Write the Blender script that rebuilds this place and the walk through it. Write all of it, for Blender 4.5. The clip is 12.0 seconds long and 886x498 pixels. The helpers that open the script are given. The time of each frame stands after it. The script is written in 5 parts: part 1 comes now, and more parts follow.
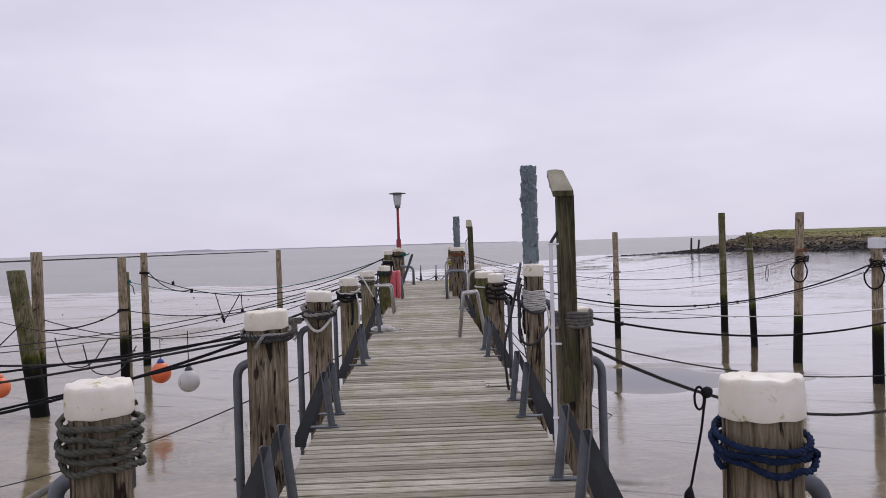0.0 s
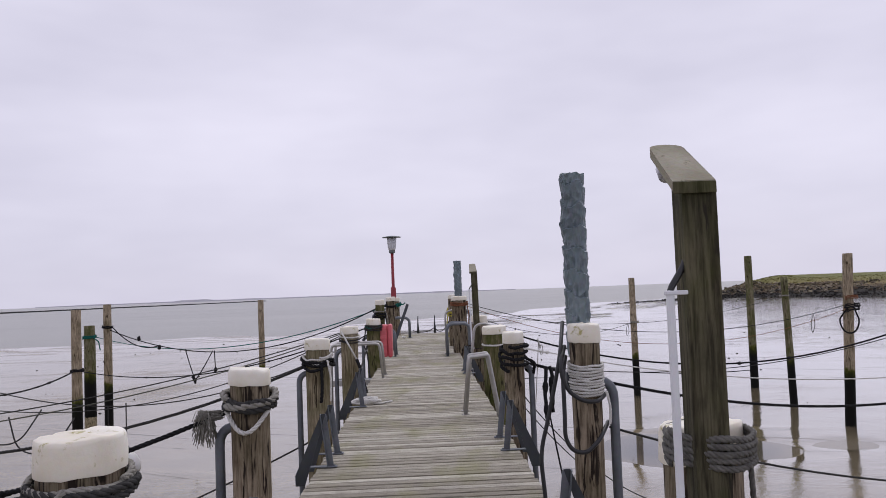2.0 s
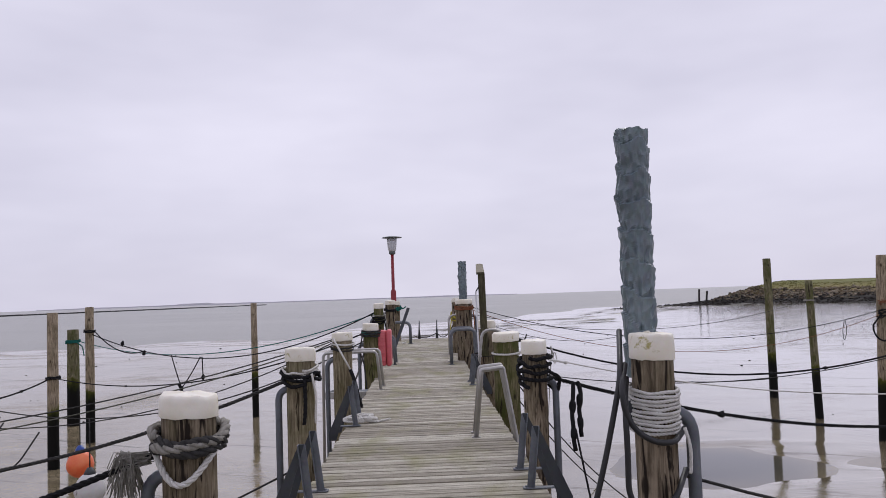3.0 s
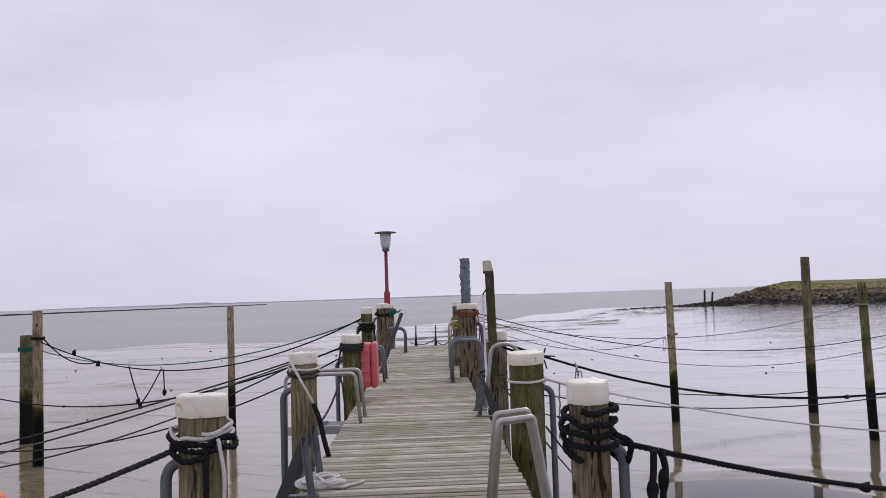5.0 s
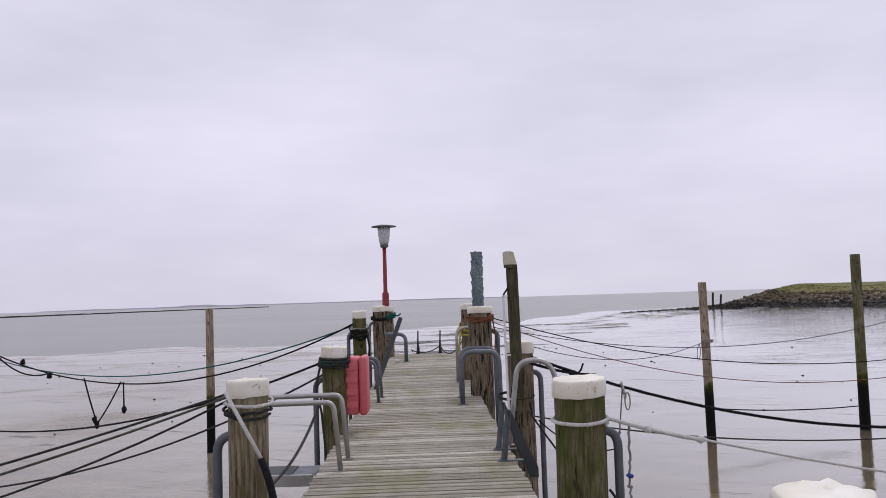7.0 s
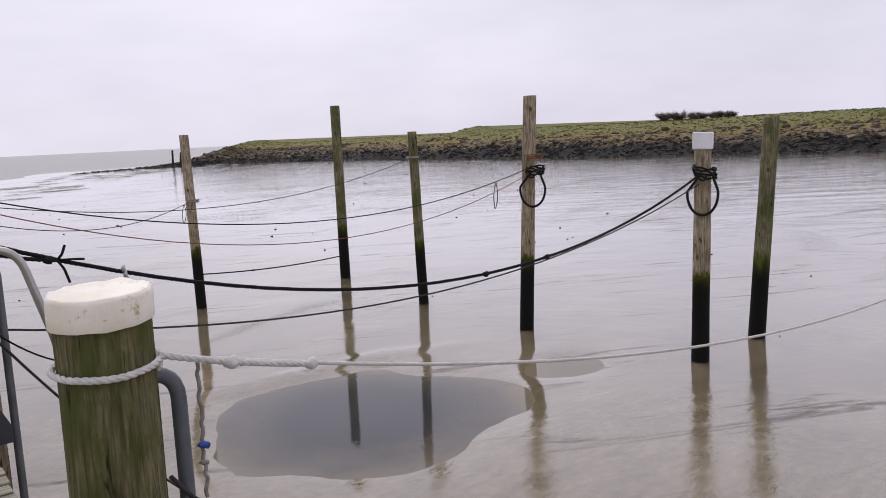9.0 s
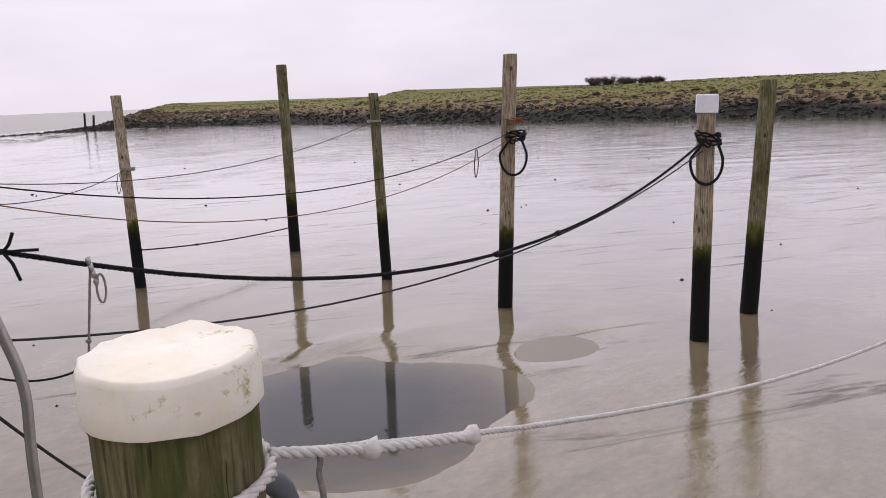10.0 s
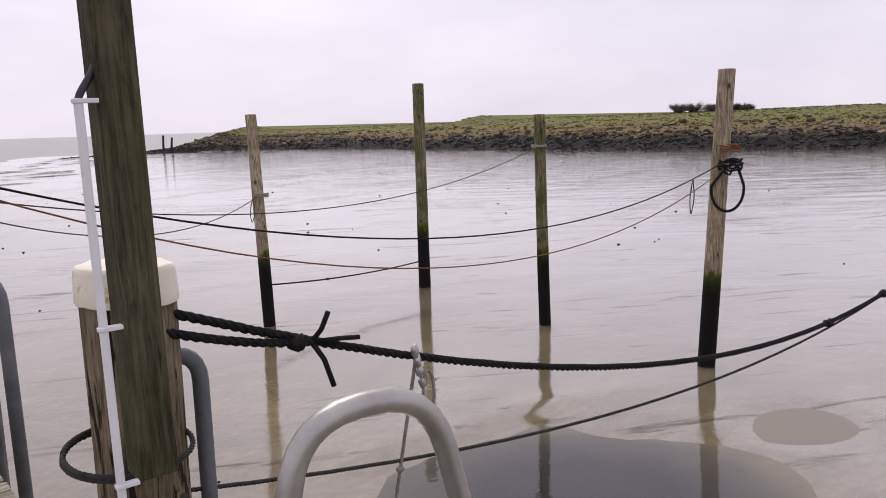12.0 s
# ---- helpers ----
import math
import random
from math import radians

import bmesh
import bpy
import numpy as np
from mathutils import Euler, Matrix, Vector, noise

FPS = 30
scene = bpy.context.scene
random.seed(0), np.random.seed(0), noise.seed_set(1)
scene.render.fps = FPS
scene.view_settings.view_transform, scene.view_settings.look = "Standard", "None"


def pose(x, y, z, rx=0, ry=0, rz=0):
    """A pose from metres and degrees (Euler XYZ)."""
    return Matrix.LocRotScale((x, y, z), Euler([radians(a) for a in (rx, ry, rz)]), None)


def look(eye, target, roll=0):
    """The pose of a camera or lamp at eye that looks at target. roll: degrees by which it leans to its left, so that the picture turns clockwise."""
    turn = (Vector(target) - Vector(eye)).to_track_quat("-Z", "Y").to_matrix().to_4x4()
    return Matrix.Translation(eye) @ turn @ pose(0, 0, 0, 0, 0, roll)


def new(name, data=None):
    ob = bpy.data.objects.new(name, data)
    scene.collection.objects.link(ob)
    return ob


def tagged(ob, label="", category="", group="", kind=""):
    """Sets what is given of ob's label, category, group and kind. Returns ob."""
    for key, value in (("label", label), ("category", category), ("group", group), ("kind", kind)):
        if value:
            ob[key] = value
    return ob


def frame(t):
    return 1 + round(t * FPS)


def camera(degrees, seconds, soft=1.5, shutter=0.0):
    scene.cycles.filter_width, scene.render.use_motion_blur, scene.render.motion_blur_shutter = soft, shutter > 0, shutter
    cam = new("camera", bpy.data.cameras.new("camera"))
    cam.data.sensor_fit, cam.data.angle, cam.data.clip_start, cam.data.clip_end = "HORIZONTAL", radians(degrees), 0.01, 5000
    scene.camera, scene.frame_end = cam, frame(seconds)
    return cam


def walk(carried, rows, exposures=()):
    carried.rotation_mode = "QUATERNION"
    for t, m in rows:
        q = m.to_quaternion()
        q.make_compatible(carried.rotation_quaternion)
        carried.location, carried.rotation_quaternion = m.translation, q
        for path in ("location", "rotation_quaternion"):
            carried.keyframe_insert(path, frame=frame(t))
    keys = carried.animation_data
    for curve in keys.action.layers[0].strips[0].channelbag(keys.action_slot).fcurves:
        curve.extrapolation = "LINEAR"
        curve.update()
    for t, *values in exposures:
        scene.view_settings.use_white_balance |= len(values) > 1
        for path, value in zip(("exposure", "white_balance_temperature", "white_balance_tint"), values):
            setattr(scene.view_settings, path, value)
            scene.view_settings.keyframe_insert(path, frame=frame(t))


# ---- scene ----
cam = camera(57.2, 12.0, soft=0.5)
PATH = [
    (0, (0.027, 0.115, 1.46), (0.025, 2.115, 1.446), -1.8),
    (0.5, (-0.049, 0.812, 1.456), (-0.041, 2.812, 1.467), -1.6),
    (1, (-0.042, 1.496, 1.484), (-0.03, 3.495, 1.525), -1.9),
    (1.5, (-0.021, 2.282, 1.459), (-0.011, 4.28, 1.541), -1.8),
    (2, (0.017, 2.983, 1.465), (0.022, 4.98, 1.569), -2.2),
    (2.5, (-0.02, 3.689, 1.468), (-0.015, 5.685, 1.585), -1.9),
    (3, (-0.046, 4.42, 1.43), (-0.043, 6.416, 1.545), -2.0),
    (3.2, (-0.042, 4.695, 1.423), (-0.039, 6.692, 1.537), -1.9),
    (4.8, (-0.019, 7.034, 1.487), (-0.019, 9.03, 1.605), -1.9),
    (5, (-0.023, 7.347, 1.495), (-0.021, 9.344, 1.61), -1.9),
    (5.5, (0.005, 8.032, 1.529), (0.002, 10.029, 1.638), -1.8),
    (6, (-0.056, 8.69, 1.502), (-0.068, 10.687, 1.614), -1.8),
    (6.5, (-0.121, 9.392, 1.505), (-0.143, 11.388, 1.629), -1.8),
    (6.7, (-0.13, 9.632, 1.503), (-0.161, 11.628, 1.629), -1.9),
    (8.3, (0.161, 11.690, 1.263), (0.888, 13.552, 1.188), -2.5),
    (8.5, (0.132, 11.865, 1.312), (1.037, 13.643, 1.168), -2.8),
    (9, (0.074, 12.571, 1.396), (1.247, 14.167, 1.119), -2.7),
    (9.5, (0.147, 13.325, 1.411), (1.420, 14.827, 1.062), -2.7),
    (10, (0.140, 14.077, 1.392), (1.446, 15.546, 1.022), -2.4),
    (10.5, (0.106, 14.792, 1.397), (1.417, 16.255, 1.020), -2.2),
    (11, (0.066, 15.490, 1.416), (1.355, 16.974, 1.047), -2.0),
    (11.5, (0.067, 16.144, 1.420), (1.319, 17.664, 1.072), -2.0),
    (12, (-0.076, 16.853, 1.381), (1.129, 18.421, 1.078), -1.8),
]
walk(cam, [(t, look(eye, target, roll)) for t, eye, target, roll in PATH],
     [(0.0, 0.06, 6450, 11), (3.0, 0.05, 6400, 10), (6.5, 0.03, 6400, 10), (8.5, 0.16, 6500, 9), (9.5, 0.28, 6750, 10), (10.5, 0.31, 6900, 12), (12.0, 0.33, 6850, 12)])

# ---- world and sun ----
world = bpy.data.worlds.new("overcast_sky")
scene.world = world
world.use_nodes = True
wn, wl = world.node_tree.nodes, world.node_tree.links
wn.clear()
w_out = wn.new("ShaderNodeOutputWorld")
w_bg = wn.new("ShaderNodeBackground")
w_sky = wn.new("ShaderNodeTexSky")
w_sky.sky_type = "NISHITA"
w_sky.sun_disc = False
w_sky.sun_elevation, w_sky.sun_rotation = radians(48), radians(20)
w_co = wn.new("ShaderNodeTexCoord")
w_map = wn.new("ShaderNodeMapping")
w_map.inputs["Scale"].default_value = (1.6, 1.6, 5.0)
w_noise = wn.new("ShaderNodeTexNoise")
w_noise.inputs["Scale"].default_value = 1.1
w_noise.inputs["Detail"].default_value = 4.0
w_noise.inputs["Roughness"].default_value = 0.55
w_ramp = wn.new("ShaderNodeValToRGB")
w_ramp.color_ramp.elements[0].position, w_ramp.color_ramp.elements[0].color = 0.30, (0.575, 0.555, 0.675, 1)
w_ramp.color_ramp.elements[1].position, w_ramp.color_ramp.elements[1].color = 0.74, (0.785, 0.755, 0.88, 1)
w_mix = wn.new("ShaderNodeMix")
w_mix.data_type = "RGBA"
w_mix.inputs[0].default_value = 0.97
w_bg.inputs["Strength"].default_value = 1.0
w_skys = wn.new("ShaderNodeVectorMath")
w_skys.operation = "SCALE"
w_skys.inputs["Scale"].default_value = 0.12
wl.new(w_co.outputs["Generated"], w_map.inputs["Vector"])
wl.new(w_map.outputs["Vector"], w_noise.inputs["Vector"])
wl.new(w_noise.outputs["Fac"], w_ramp.inputs["Fac"])
wl.new(w_sky.outputs["Color"], w_skys.inputs[0])
wl.new(w_skys.outputs["Vector"], w_mix.inputs[6])
wl.new(w_ramp.outputs["Color"], w_mix.inputs[7])
wl.new(w_mix.outputs[2], w_bg.inputs["Color"])
wl.new(w_bg.outputs["Background"], w_out.inputs["Surface"])

sun = new("sun", bpy.data.lights.new("sun", "SUN"))
sun.data.energy, sun.data.angle, sun.data.color = 0.9, radians(25), (1.0, 0.97, 0.93)
sun.matrix_world = look((20, 50, 60), (0, 0, 0))


# ---- materials ----
def nodes_of(name):
    m = bpy.data.materials.new(name)
    m.use_nodes = True
    nt = m.node_tree
    return m, nt.nodes, nt.links, nt.nodes["Principled BSDF"]


def ramp(nodes, stops):
    r = nodes.new("ShaderNodeValToRGB")
    els = r.color_ramp.elements
    while len(els) < len(stops):
        els.new(0.5)
    for e, (p, c) in zip(els, stops):
        e.position, e.color = p, (*c, 1) if len(c) == 3 else c
    return r


def coords(nodes, links, stretch, vary=True):
    tc = nodes.new("ShaderNodeTexCoord")
    mp = nodes.new("ShaderNodeMapping")
    mp.inputs["Scale"].default_value = stretch
    links.new(tc.outputs["Object"], mp.inputs["Vector"])
    if vary:
        oi = nodes.new("ShaderNodeObjectInfo")
        sc = nodes.new("ShaderNodeMath")
        sc.operation = "MULTIPLY"
        sc.inputs[1].default_value = 37.0
        links.new(oi.outputs["Random"], sc.inputs[0])
        links.new(sc.outputs[0], mp.inputs["Location"])
    return mp


def noise_tex(nodes, links, vec, scale, detail=5.0, rough=0.6, dist=0.0):
    n = nodes.new("ShaderNodeTexNoise")
    n.inputs["Scale"].default_value, n.inputs["Detail"].default_value = scale, detail
    n.inputs["Roughness"].default_value, n.inputs["Distortion"].default_value = rough, dist
    links.new(vec.outputs[0], n.inputs["Vector"])
    return n


def mixc(nodes, links, fac, a, b, mode="MIX"):
    m = nodes.new("ShaderNodeMix")
    m.data_type, m.blend_type = "RGBA", mode
    if isinstance(fac, float):
        m.inputs[0].default_value = fac
    else:
        links.new(fac, m.inputs[0])
    for sock, v in ((m.inputs[6], a), (m.inputs[7], b)):
        if isinstance(v, tuple):
            sock.default_value = (*v, 1)
        else:
            links.new(v, sock)
    return m.outputs[2]


def bumped(nodes, links, bsdf, height, strength, distance):
    b = nodes.new("ShaderNodeBump")
    b.inputs["Strength"].default_value, b.inputs["Distance"].default_value = strength, distance
    links.new(height, b.inputs["Height"])
    links.new(b.outputs["Normal"], bsdf.inputs["Normal"])


def plain_mat(name, c1, c2, scale=8.0, rough=0.6, metal=0.0, stretch=(1, 1, 1), bump=0.2, dist=0.004, spots=None):
    m, n, l, b = nodes_of(name)
    mp = coords(n, l, stretch)
    big = noise_tex(n, l, mp, scale, 4)
    fine = noise_tex(n, l, mp, scale * 9, 5)
    r = ramp(n, [(0.32, c1), (0.68, c2)])
    l.new(big.outputs["Fac"], r.inputs["Fac"])
    col = mixc(n, l, 0.25, r.outputs["Color"], fine.outputs["Color"], "SOFT_LIGHT")
    if spots:
        sp = noise_tex(n, l, mp, scale * 2.3, 6, 0.7)
        sr = ramp(n, [(spots[1], (0, 0, 0)), (spots[1] + 0.08, (1, 1, 1))])
        l.new(sp.outputs["Fac"], sr.inputs["Fac"])
        col = mixc(n, l, sr.outputs["Color"], col, spots[0])
    l.new(col, b.inputs["Base Color"])
    b.inputs["Roughness"].default_value, b.inputs["Metallic"].default_value = rough, metal
    b.inputs["Specular IOR Level"].default_value = 0.2 if rough > 0.75 else 0.5
    bumped(n, l, b, fine.outputs["Fac"], bump, dist)
    return m


def post_mat(name, c1, c2, crack, green, tide=None, crack_at=0.45):
    """Weathered round timber: long cracks, stains, algae; tide: height under which the wood is wet, green, then black with weed."""
    m, n, l, b = nodes_of(name)
    mp = coords(n, l, (1, 1, 0.07))
    mq = coords(n, l, (1, 1, 1))
    grain = noise_tex(n, l, mp, 60, 6, 0.65, 0.3)
    cracks = noise_tex(n, l, coords(n, l, (1, 1, 0.13)), 24, 3, 0.55, 0.7)
    stain = noise_tex(n, l, mq, 3.0, 5)
    algae = noise_tex(n, l, coords(n, l, (1, 1, 0.45)), 5.0, 5, 0.65)
    r = ramp(n, [(0.35, c1), (0.65, c2)])
    l.new(stain.outputs["Fac"], r.inputs["Fac"])
    g = ramp(n, [(0.36, (0.22, 0.20, 0.18)), (0.6, (1.1, 1.1, 1.1))])
    l.new(grain.outputs["Fac"], g.inputs["Fac"])
    col = mixc(n, l, 0.85, r.outputs["Color"], g.outputs["Color"], "MULTIPLY")
    low = 0.39 if green > 0.7 else 0.46
    ar = ramp(n, [(low, (0, 0, 0)), (low + 0.2, (1, 1, 1))])
    l.new(algae.outputs["Fac"], ar.inputs["Fac"])
    af = n.new("ShaderNodeMath")
    af.operation = "MULTIPLY"
    af.inputs[1].default_value = green
    l.new(ar.outputs["Color"], af.inputs[0])
    col = mixc(n, l, af.outputs[0], col, (0.062, 0.075, 0.014))
    cr = ramp(n, [(crack_at - 0.06, (1, 1, 1)), (crack_at, (0, 0, 0))])
    l.new(cracks.outputs["Fac"], cr.inputs["Fac"])
    col = mixc(n, l, cr.outputs["Color"], col, crack)
    knot = n.new("ShaderNodeTexVoronoi")
    knot.inputs["Scale"].default_value = 5.0
    l.new(coords(n, l, (1, 1, 0.55)).outputs[0], knot.inputs["Vector"])
    kr = ramp(n, [(0.09, (0.9, 0.9, 0.9)), (0.15, (0, 0, 0))])
    l.new(knot.outputs["Distance"], kr.inputs["Fac"])
    col = mixc(n, l, kr.outputs["Color"], col, crack)
    if tide is not None:
        geo = n.new("ShaderNodeNewGeometry")
        sep = n.new("ShaderNodeSeparateXYZ")
        l.new(geo.outputs["Position"], sep.inputs[0])
        wob = n.new("ShaderNodeMath")
        wob.operation = "MULTIPLY_ADD"
        wob.inputs[1].default_value = 0.7
        l.new(algae.outputs["Fac"], wob.inputs[0])
        l.new(sep.outputs["Z"], wob.inputs[2])
        mr = n.new("ShaderNodeMapRange")
        mr.inputs["From Min"].default_value, mr.inputs["From Max"].default_value = tide - 0.45 + 0.35, tide + 0.35
        l.new(wob.outputs[0], mr.inputs["Value"])
        wet = ramp(n, [(0.0, (0.006, 0.006, 0.005)), (0.25, (0.008, 0.009, 0.004)), (0.6, (0.03, 0.035, 0.006)), (0.95, (0.10, 0.105, 0.015))])
        l.new(mr.outputs["Result"], wet.inputs["Fac"])
        keep = ramp(n, [(0.8, (1, 1, 1)), (1.0, (0, 0, 0))])
        l.new(mr.outputs["Result"], keep.inputs["Fac"])
        col = mixc(n, l, keep.outputs["Color"], col, wet.outputs["Color"])
    l.new(col, b.inputs["Base Color"])
    b.inputs["Roughness"].default_value, b.inputs["Specular IOR Level"].default_value = 0.85, 0.2
    bumped(n, l, b, mixc(n, l, 0.5, grain.outputs["Color"], cracks.outputs["Color"]), 1.0, 0.02)
    return m


def deck_mat():
    m, n, l, b = nodes_of("weathered_deck_board")
    mp = coords(n, l, (0.6, 9, 9))
    mq = coords(n, l, (1, 1, 1))
    oi = n.new("ShaderNodeObjectInfo")
    grain = noise_tex(n, l, mp, 14, 6, 0.65, 0.2)
    blot = noise_tex(n, l, mq, 2.2, 4)
    tone = ramp(n, [(0.0, (0.22, 0.195, 0.148)), (0.5, (0.37, 0.342, 0.275)), (1.0, (0.56, 0.53, 0.45))])
    l.new(oi.outputs["Random"], tone.inputs["Fac"])
    g = ramp(n, [(0.36, (0.36, 0.34, 0.30)), (0.60, (1.2, 1.2, 1.18))])
    l.new(grain.outputs["Fac"], g.inputs["Fac"])
    col = mixc(n, l, 0.9, tone.outputs["Color"], g.outputs["Color"], "MULTIPLY")
    geo = n.new("ShaderNodeNewGeometry")
    mw = n.new("ShaderNodeMapping")
    mw.inputs["Scale"].default_value = (1.2, 0.5, 1)
    l.new(geo.outputs["Position"], mw.inputs["Vector"])
    moss = noise_tex(n, l, mw, 1.6, 5, 0.6)
    ar = ramp(n, [(0.50, (0, 0, 0)), (0.70, (0.7, 0.7, 0.7))])
    l.new(moss.outputs["Fac"], ar.inputs["Fac"])
    col = mixc(n, l, ar.outputs["Color"], col, (0.20, 0.195, 0.065))
    br = ramp(n, [(0.56, (0, 0, 0)), (0.75, (0.5, 0.5, 0.5))])
    l.new(blot.outputs["Fac"], br.inputs["Fac"])
    col = mixc(n, l, br.outputs["Color"], col, (0.14, 0.12, 0.10))
    knot = n.new("ShaderNodeTexVoronoi")
    knot.inputs["Scale"].default_value = 2.3
    l.new(coords(n, l, (1, 1.6, 1)).outputs[0], knot.inputs["Vector"])
    kr = ramp(n, [(0.03, (0.8, 0.8, 0.8)), (0.06, (0, 0, 0))])
    l.new(knot.outputs["Distance"], kr.inputs["Fac"])
    col = mixc(n, l, kr.outputs["Color"], col, (0.09, 0.075, 0.055))
    l.new(col, b.inputs["Base Color"])
    b.inputs["Roughness"].default_value = 0.7
    bumped(n, l, b, grain.outputs["Fac"], 1.0, 0.006)
    return m


def mud_mat():
    m, n, l, b = nodes_of("wet_tidal_mud")
    geo = n.new("ShaderNodeNewGeometry")

    def at(sx, sy):
        q = n.new("ShaderNodeMapping")
        q.inputs["Scale"].default_value = (sx, sy, 1)
        l.new(geo.outputs["Position"], q.inputs["Vector"])
        return q

    big = noise_tex(n, l, at(0.10, 0.16), 1.0, 6, 0.62, 0.8)
    mid = noise_tex(n, l, at(0.5, 0.8), 1.0, 6, 0.65, 0.6)
    fine = noise_tex(n, l, at(6, 9), 1.0, 5, 0.6)
    ripple = noise_tex(n, l, at(9, 26), 1.0, 2, 0.4, 1.5)
    r = ramp(n, [(0.3, (0.152, 0.124, 0.073)), (0.5, (0.21, 0.173, 0.108)), (0.7, (0.27, 0.226, 0.150))])
    l.new(mid.outputs["Fac"], r.inputs["Fac"])
    q1 = n.new("ShaderNodeMapping")
    q1.inputs["Rotation"].default_value = (0, 0, radians(25))
    l.new(geo.outputs["Position"], q1.inputs["Vector"])
    q2 = n.new("ShaderNodeMapping")
    q2.inputs["Scale"].default_value = (0.2, 1.5, 1)
    l.new(q1.outputs["Vector"], q2.inputs["Vector"])
    rill = noise_tex(n, l, q2, 1.0, 7, 0.68, 0.9)
    rl = ramp(n, [(0.585, (0, 0, 0)), (0.66, (0.85, 0.85, 0.85))])
    l.new(rill.outputs["Fac"], rl.inputs["Fac"])
    # the flat before the bank is crossed by many short rippled channels
    sep = n.new("ShaderNodeSeparateXYZ")
    l.new(geo.outputs["Position"], sep.inputs[0])
    qr = n.new("ShaderNodeMapping")
    qr.inputs["Rotation"].default_value = (0, 0, radians(48))
    l.new(geo.outputs["Position"], qr.inputs["Vector"])
    qs = n.new("ShaderNodeMapping")
    qs.inputs["Scale"].default_value = (0.17, 0.95, 1)
    l.new(qr.outputs["Vector"], qs.inputs["Vector"])
    chan = noise_tex(n, l, qs, 1.0, 6, 0.72, 0.6)
    cr = ramp(n, [(0.575, (0, 0, 0)), (0.605, (1, 1, 1))])
    l.new(chan.outputs["Fac"], cr.inputs["Fac"])
    east = n.new("ShaderNodeMapRange")
    east.inputs["From Min"].default_value, east.inputs["From Max"].default_value = 14.0, 42.0
    l.new(sep.outputs["X"], east.inputs["Value"])
    cw = n.new("ShaderNodeMath")
    cw.operation = "MULTIPLY"
    l.new(cr.outputs["Color"], cw.inputs[0])
    l.new(east.outputs["Result"], cw.inputs[1])
    marks = n.new("ShaderNodeMath")
    marks.operation = "MAXIMUM"
    l.new(rl.outputs["Color"], marks.inputs[0])
    l.new(cw.outputs[0], marks.inputs[1])
    l.new(mixc(n, l, marks.outputs[0], mixc(n, l, 0.5, r.outputs["Color"], fine.outputs["Fac"], "SOFT_LIGHT"), (0.085, 0.070, 0.048)), b.inputs["Base Color"])
    # the film of water is thinner west of the jetty
    wetx = n.new("ShaderNodeMapRange")
    wetx.inputs["From Min"].default_value, wetx.inputs["From Max"].default_value = -12.0, 16.0
    wetx.inputs["To Min"].default_value, wetx.inputs["To Max"].default_value = 0.16, 1.0
    l.new(sep.outputs["X"], wetx.inputs["Value"])
    dry = n.new("ShaderNodeMath")
    dry.operation = "MULTIPLY_ADD"
    dry.inputs[1].default_value, dry.inputs[2].default_value = -0.8, 1.0
    l.new(marks.outputs[0], dry.inputs[0])
    spec = n.new("ShaderNodeMath")
    spec.operation = "MULTIPLY_ADD"
    spec.inputs[1].default_value, spec.inputs[2].default_value = -0.42, 0.5
    l.new(marks.outputs[0], spec.inputs[0])
    sw = n.new("ShaderNodeMath")
    sw.operation = "MULTIPLY"
    l.new(spec.outputs[0], sw.inputs[0])
    l.new(wetx.outputs["Result"], sw.inputs[1])
    l.new(sw.outputs[0], b.inputs["Specular IOR Level"])
    film = n.new("ShaderNodeMath")
    film.operation = "MULTIPLY"
    l.new(dry.outputs[0], film.inputs[0])
    l.new(wetx.outputs["Result"], film.inputs[1])
    l.new(film.outputs[0], b.inputs["Coat Weight"])
    rr = ramp(n, [(0.42, (0.04, 0.04, 0.04)), (0.52, (0.09, 0.09, 0.09)), (0.66, (0.28, 0.28, 0.28))])
    l.new(big.outputs["Fac"], rr.inputs["Fac"])
    l.new(rr.outputs["Color"], b.inputs["Roughness"])
    b.inputs["IOR"].default_value = 1.5
    b.inputs["Coat Roughness"].default_value = 0.04
    b.inputs["Coat IOR"].default_value = 2.6
    hs = n.new("ShaderNodeMath")
    hs.operation = "MULTIPLY"
    wetm = ramp(n, [(0.44, (0.06, 0.06, 0.06)), (0.62, (1, 1, 1))])
    l.new(big.outputs["Fac"], wetm.inputs["Fac"])
    l.new(wetm.outputs["Color"], hs.inputs[0])
    add = n.new("ShaderNodeMath")
    add.operation = "MULTIPLY_ADD"
    add.inputs[1].default_value = 1.2
    l.new(mid.outputs["Fac"], add.inputs[0])
    l.new(fine.outputs["Fac"], add.inputs[2])
    l.new(add.outputs[0], hs.inputs[1])
    tot = n.new("ShaderNodeMath")
    tot.operation = "MULTIPLY_ADD"
    tot.inputs[1].default_value = 0.10
    l.new(ripple.outputs["Fac"], tot.inputs[0])
    l.new(hs.outputs[0], tot.inputs[2])
    crest = n.new("ShaderNodeMath")
    crest.operation = "MULTIPLY"
    crest.inputs[1].default_value = 5.0
    l.new(east.outputs["Result"], crest.inputs[0])
    rough_flat = n.new("ShaderNodeMath")
    rough_flat.operation = "MULTIPLY_ADD"
    l.new(chan.outputs["Fac"], rough_flat.inputs[0])
    l.new(crest.outputs[0], rough_flat.inputs[1])
    l.new(tot.outputs[0], rough_flat.inputs[2])
    bumped(n, l, b, rough_flat.outputs[0], 0.5, 0.012)
    bump_node = n["Bump"]
    l.new(bump_node.outputs["Normal"], b.inputs["Coat Normal"])
    return m


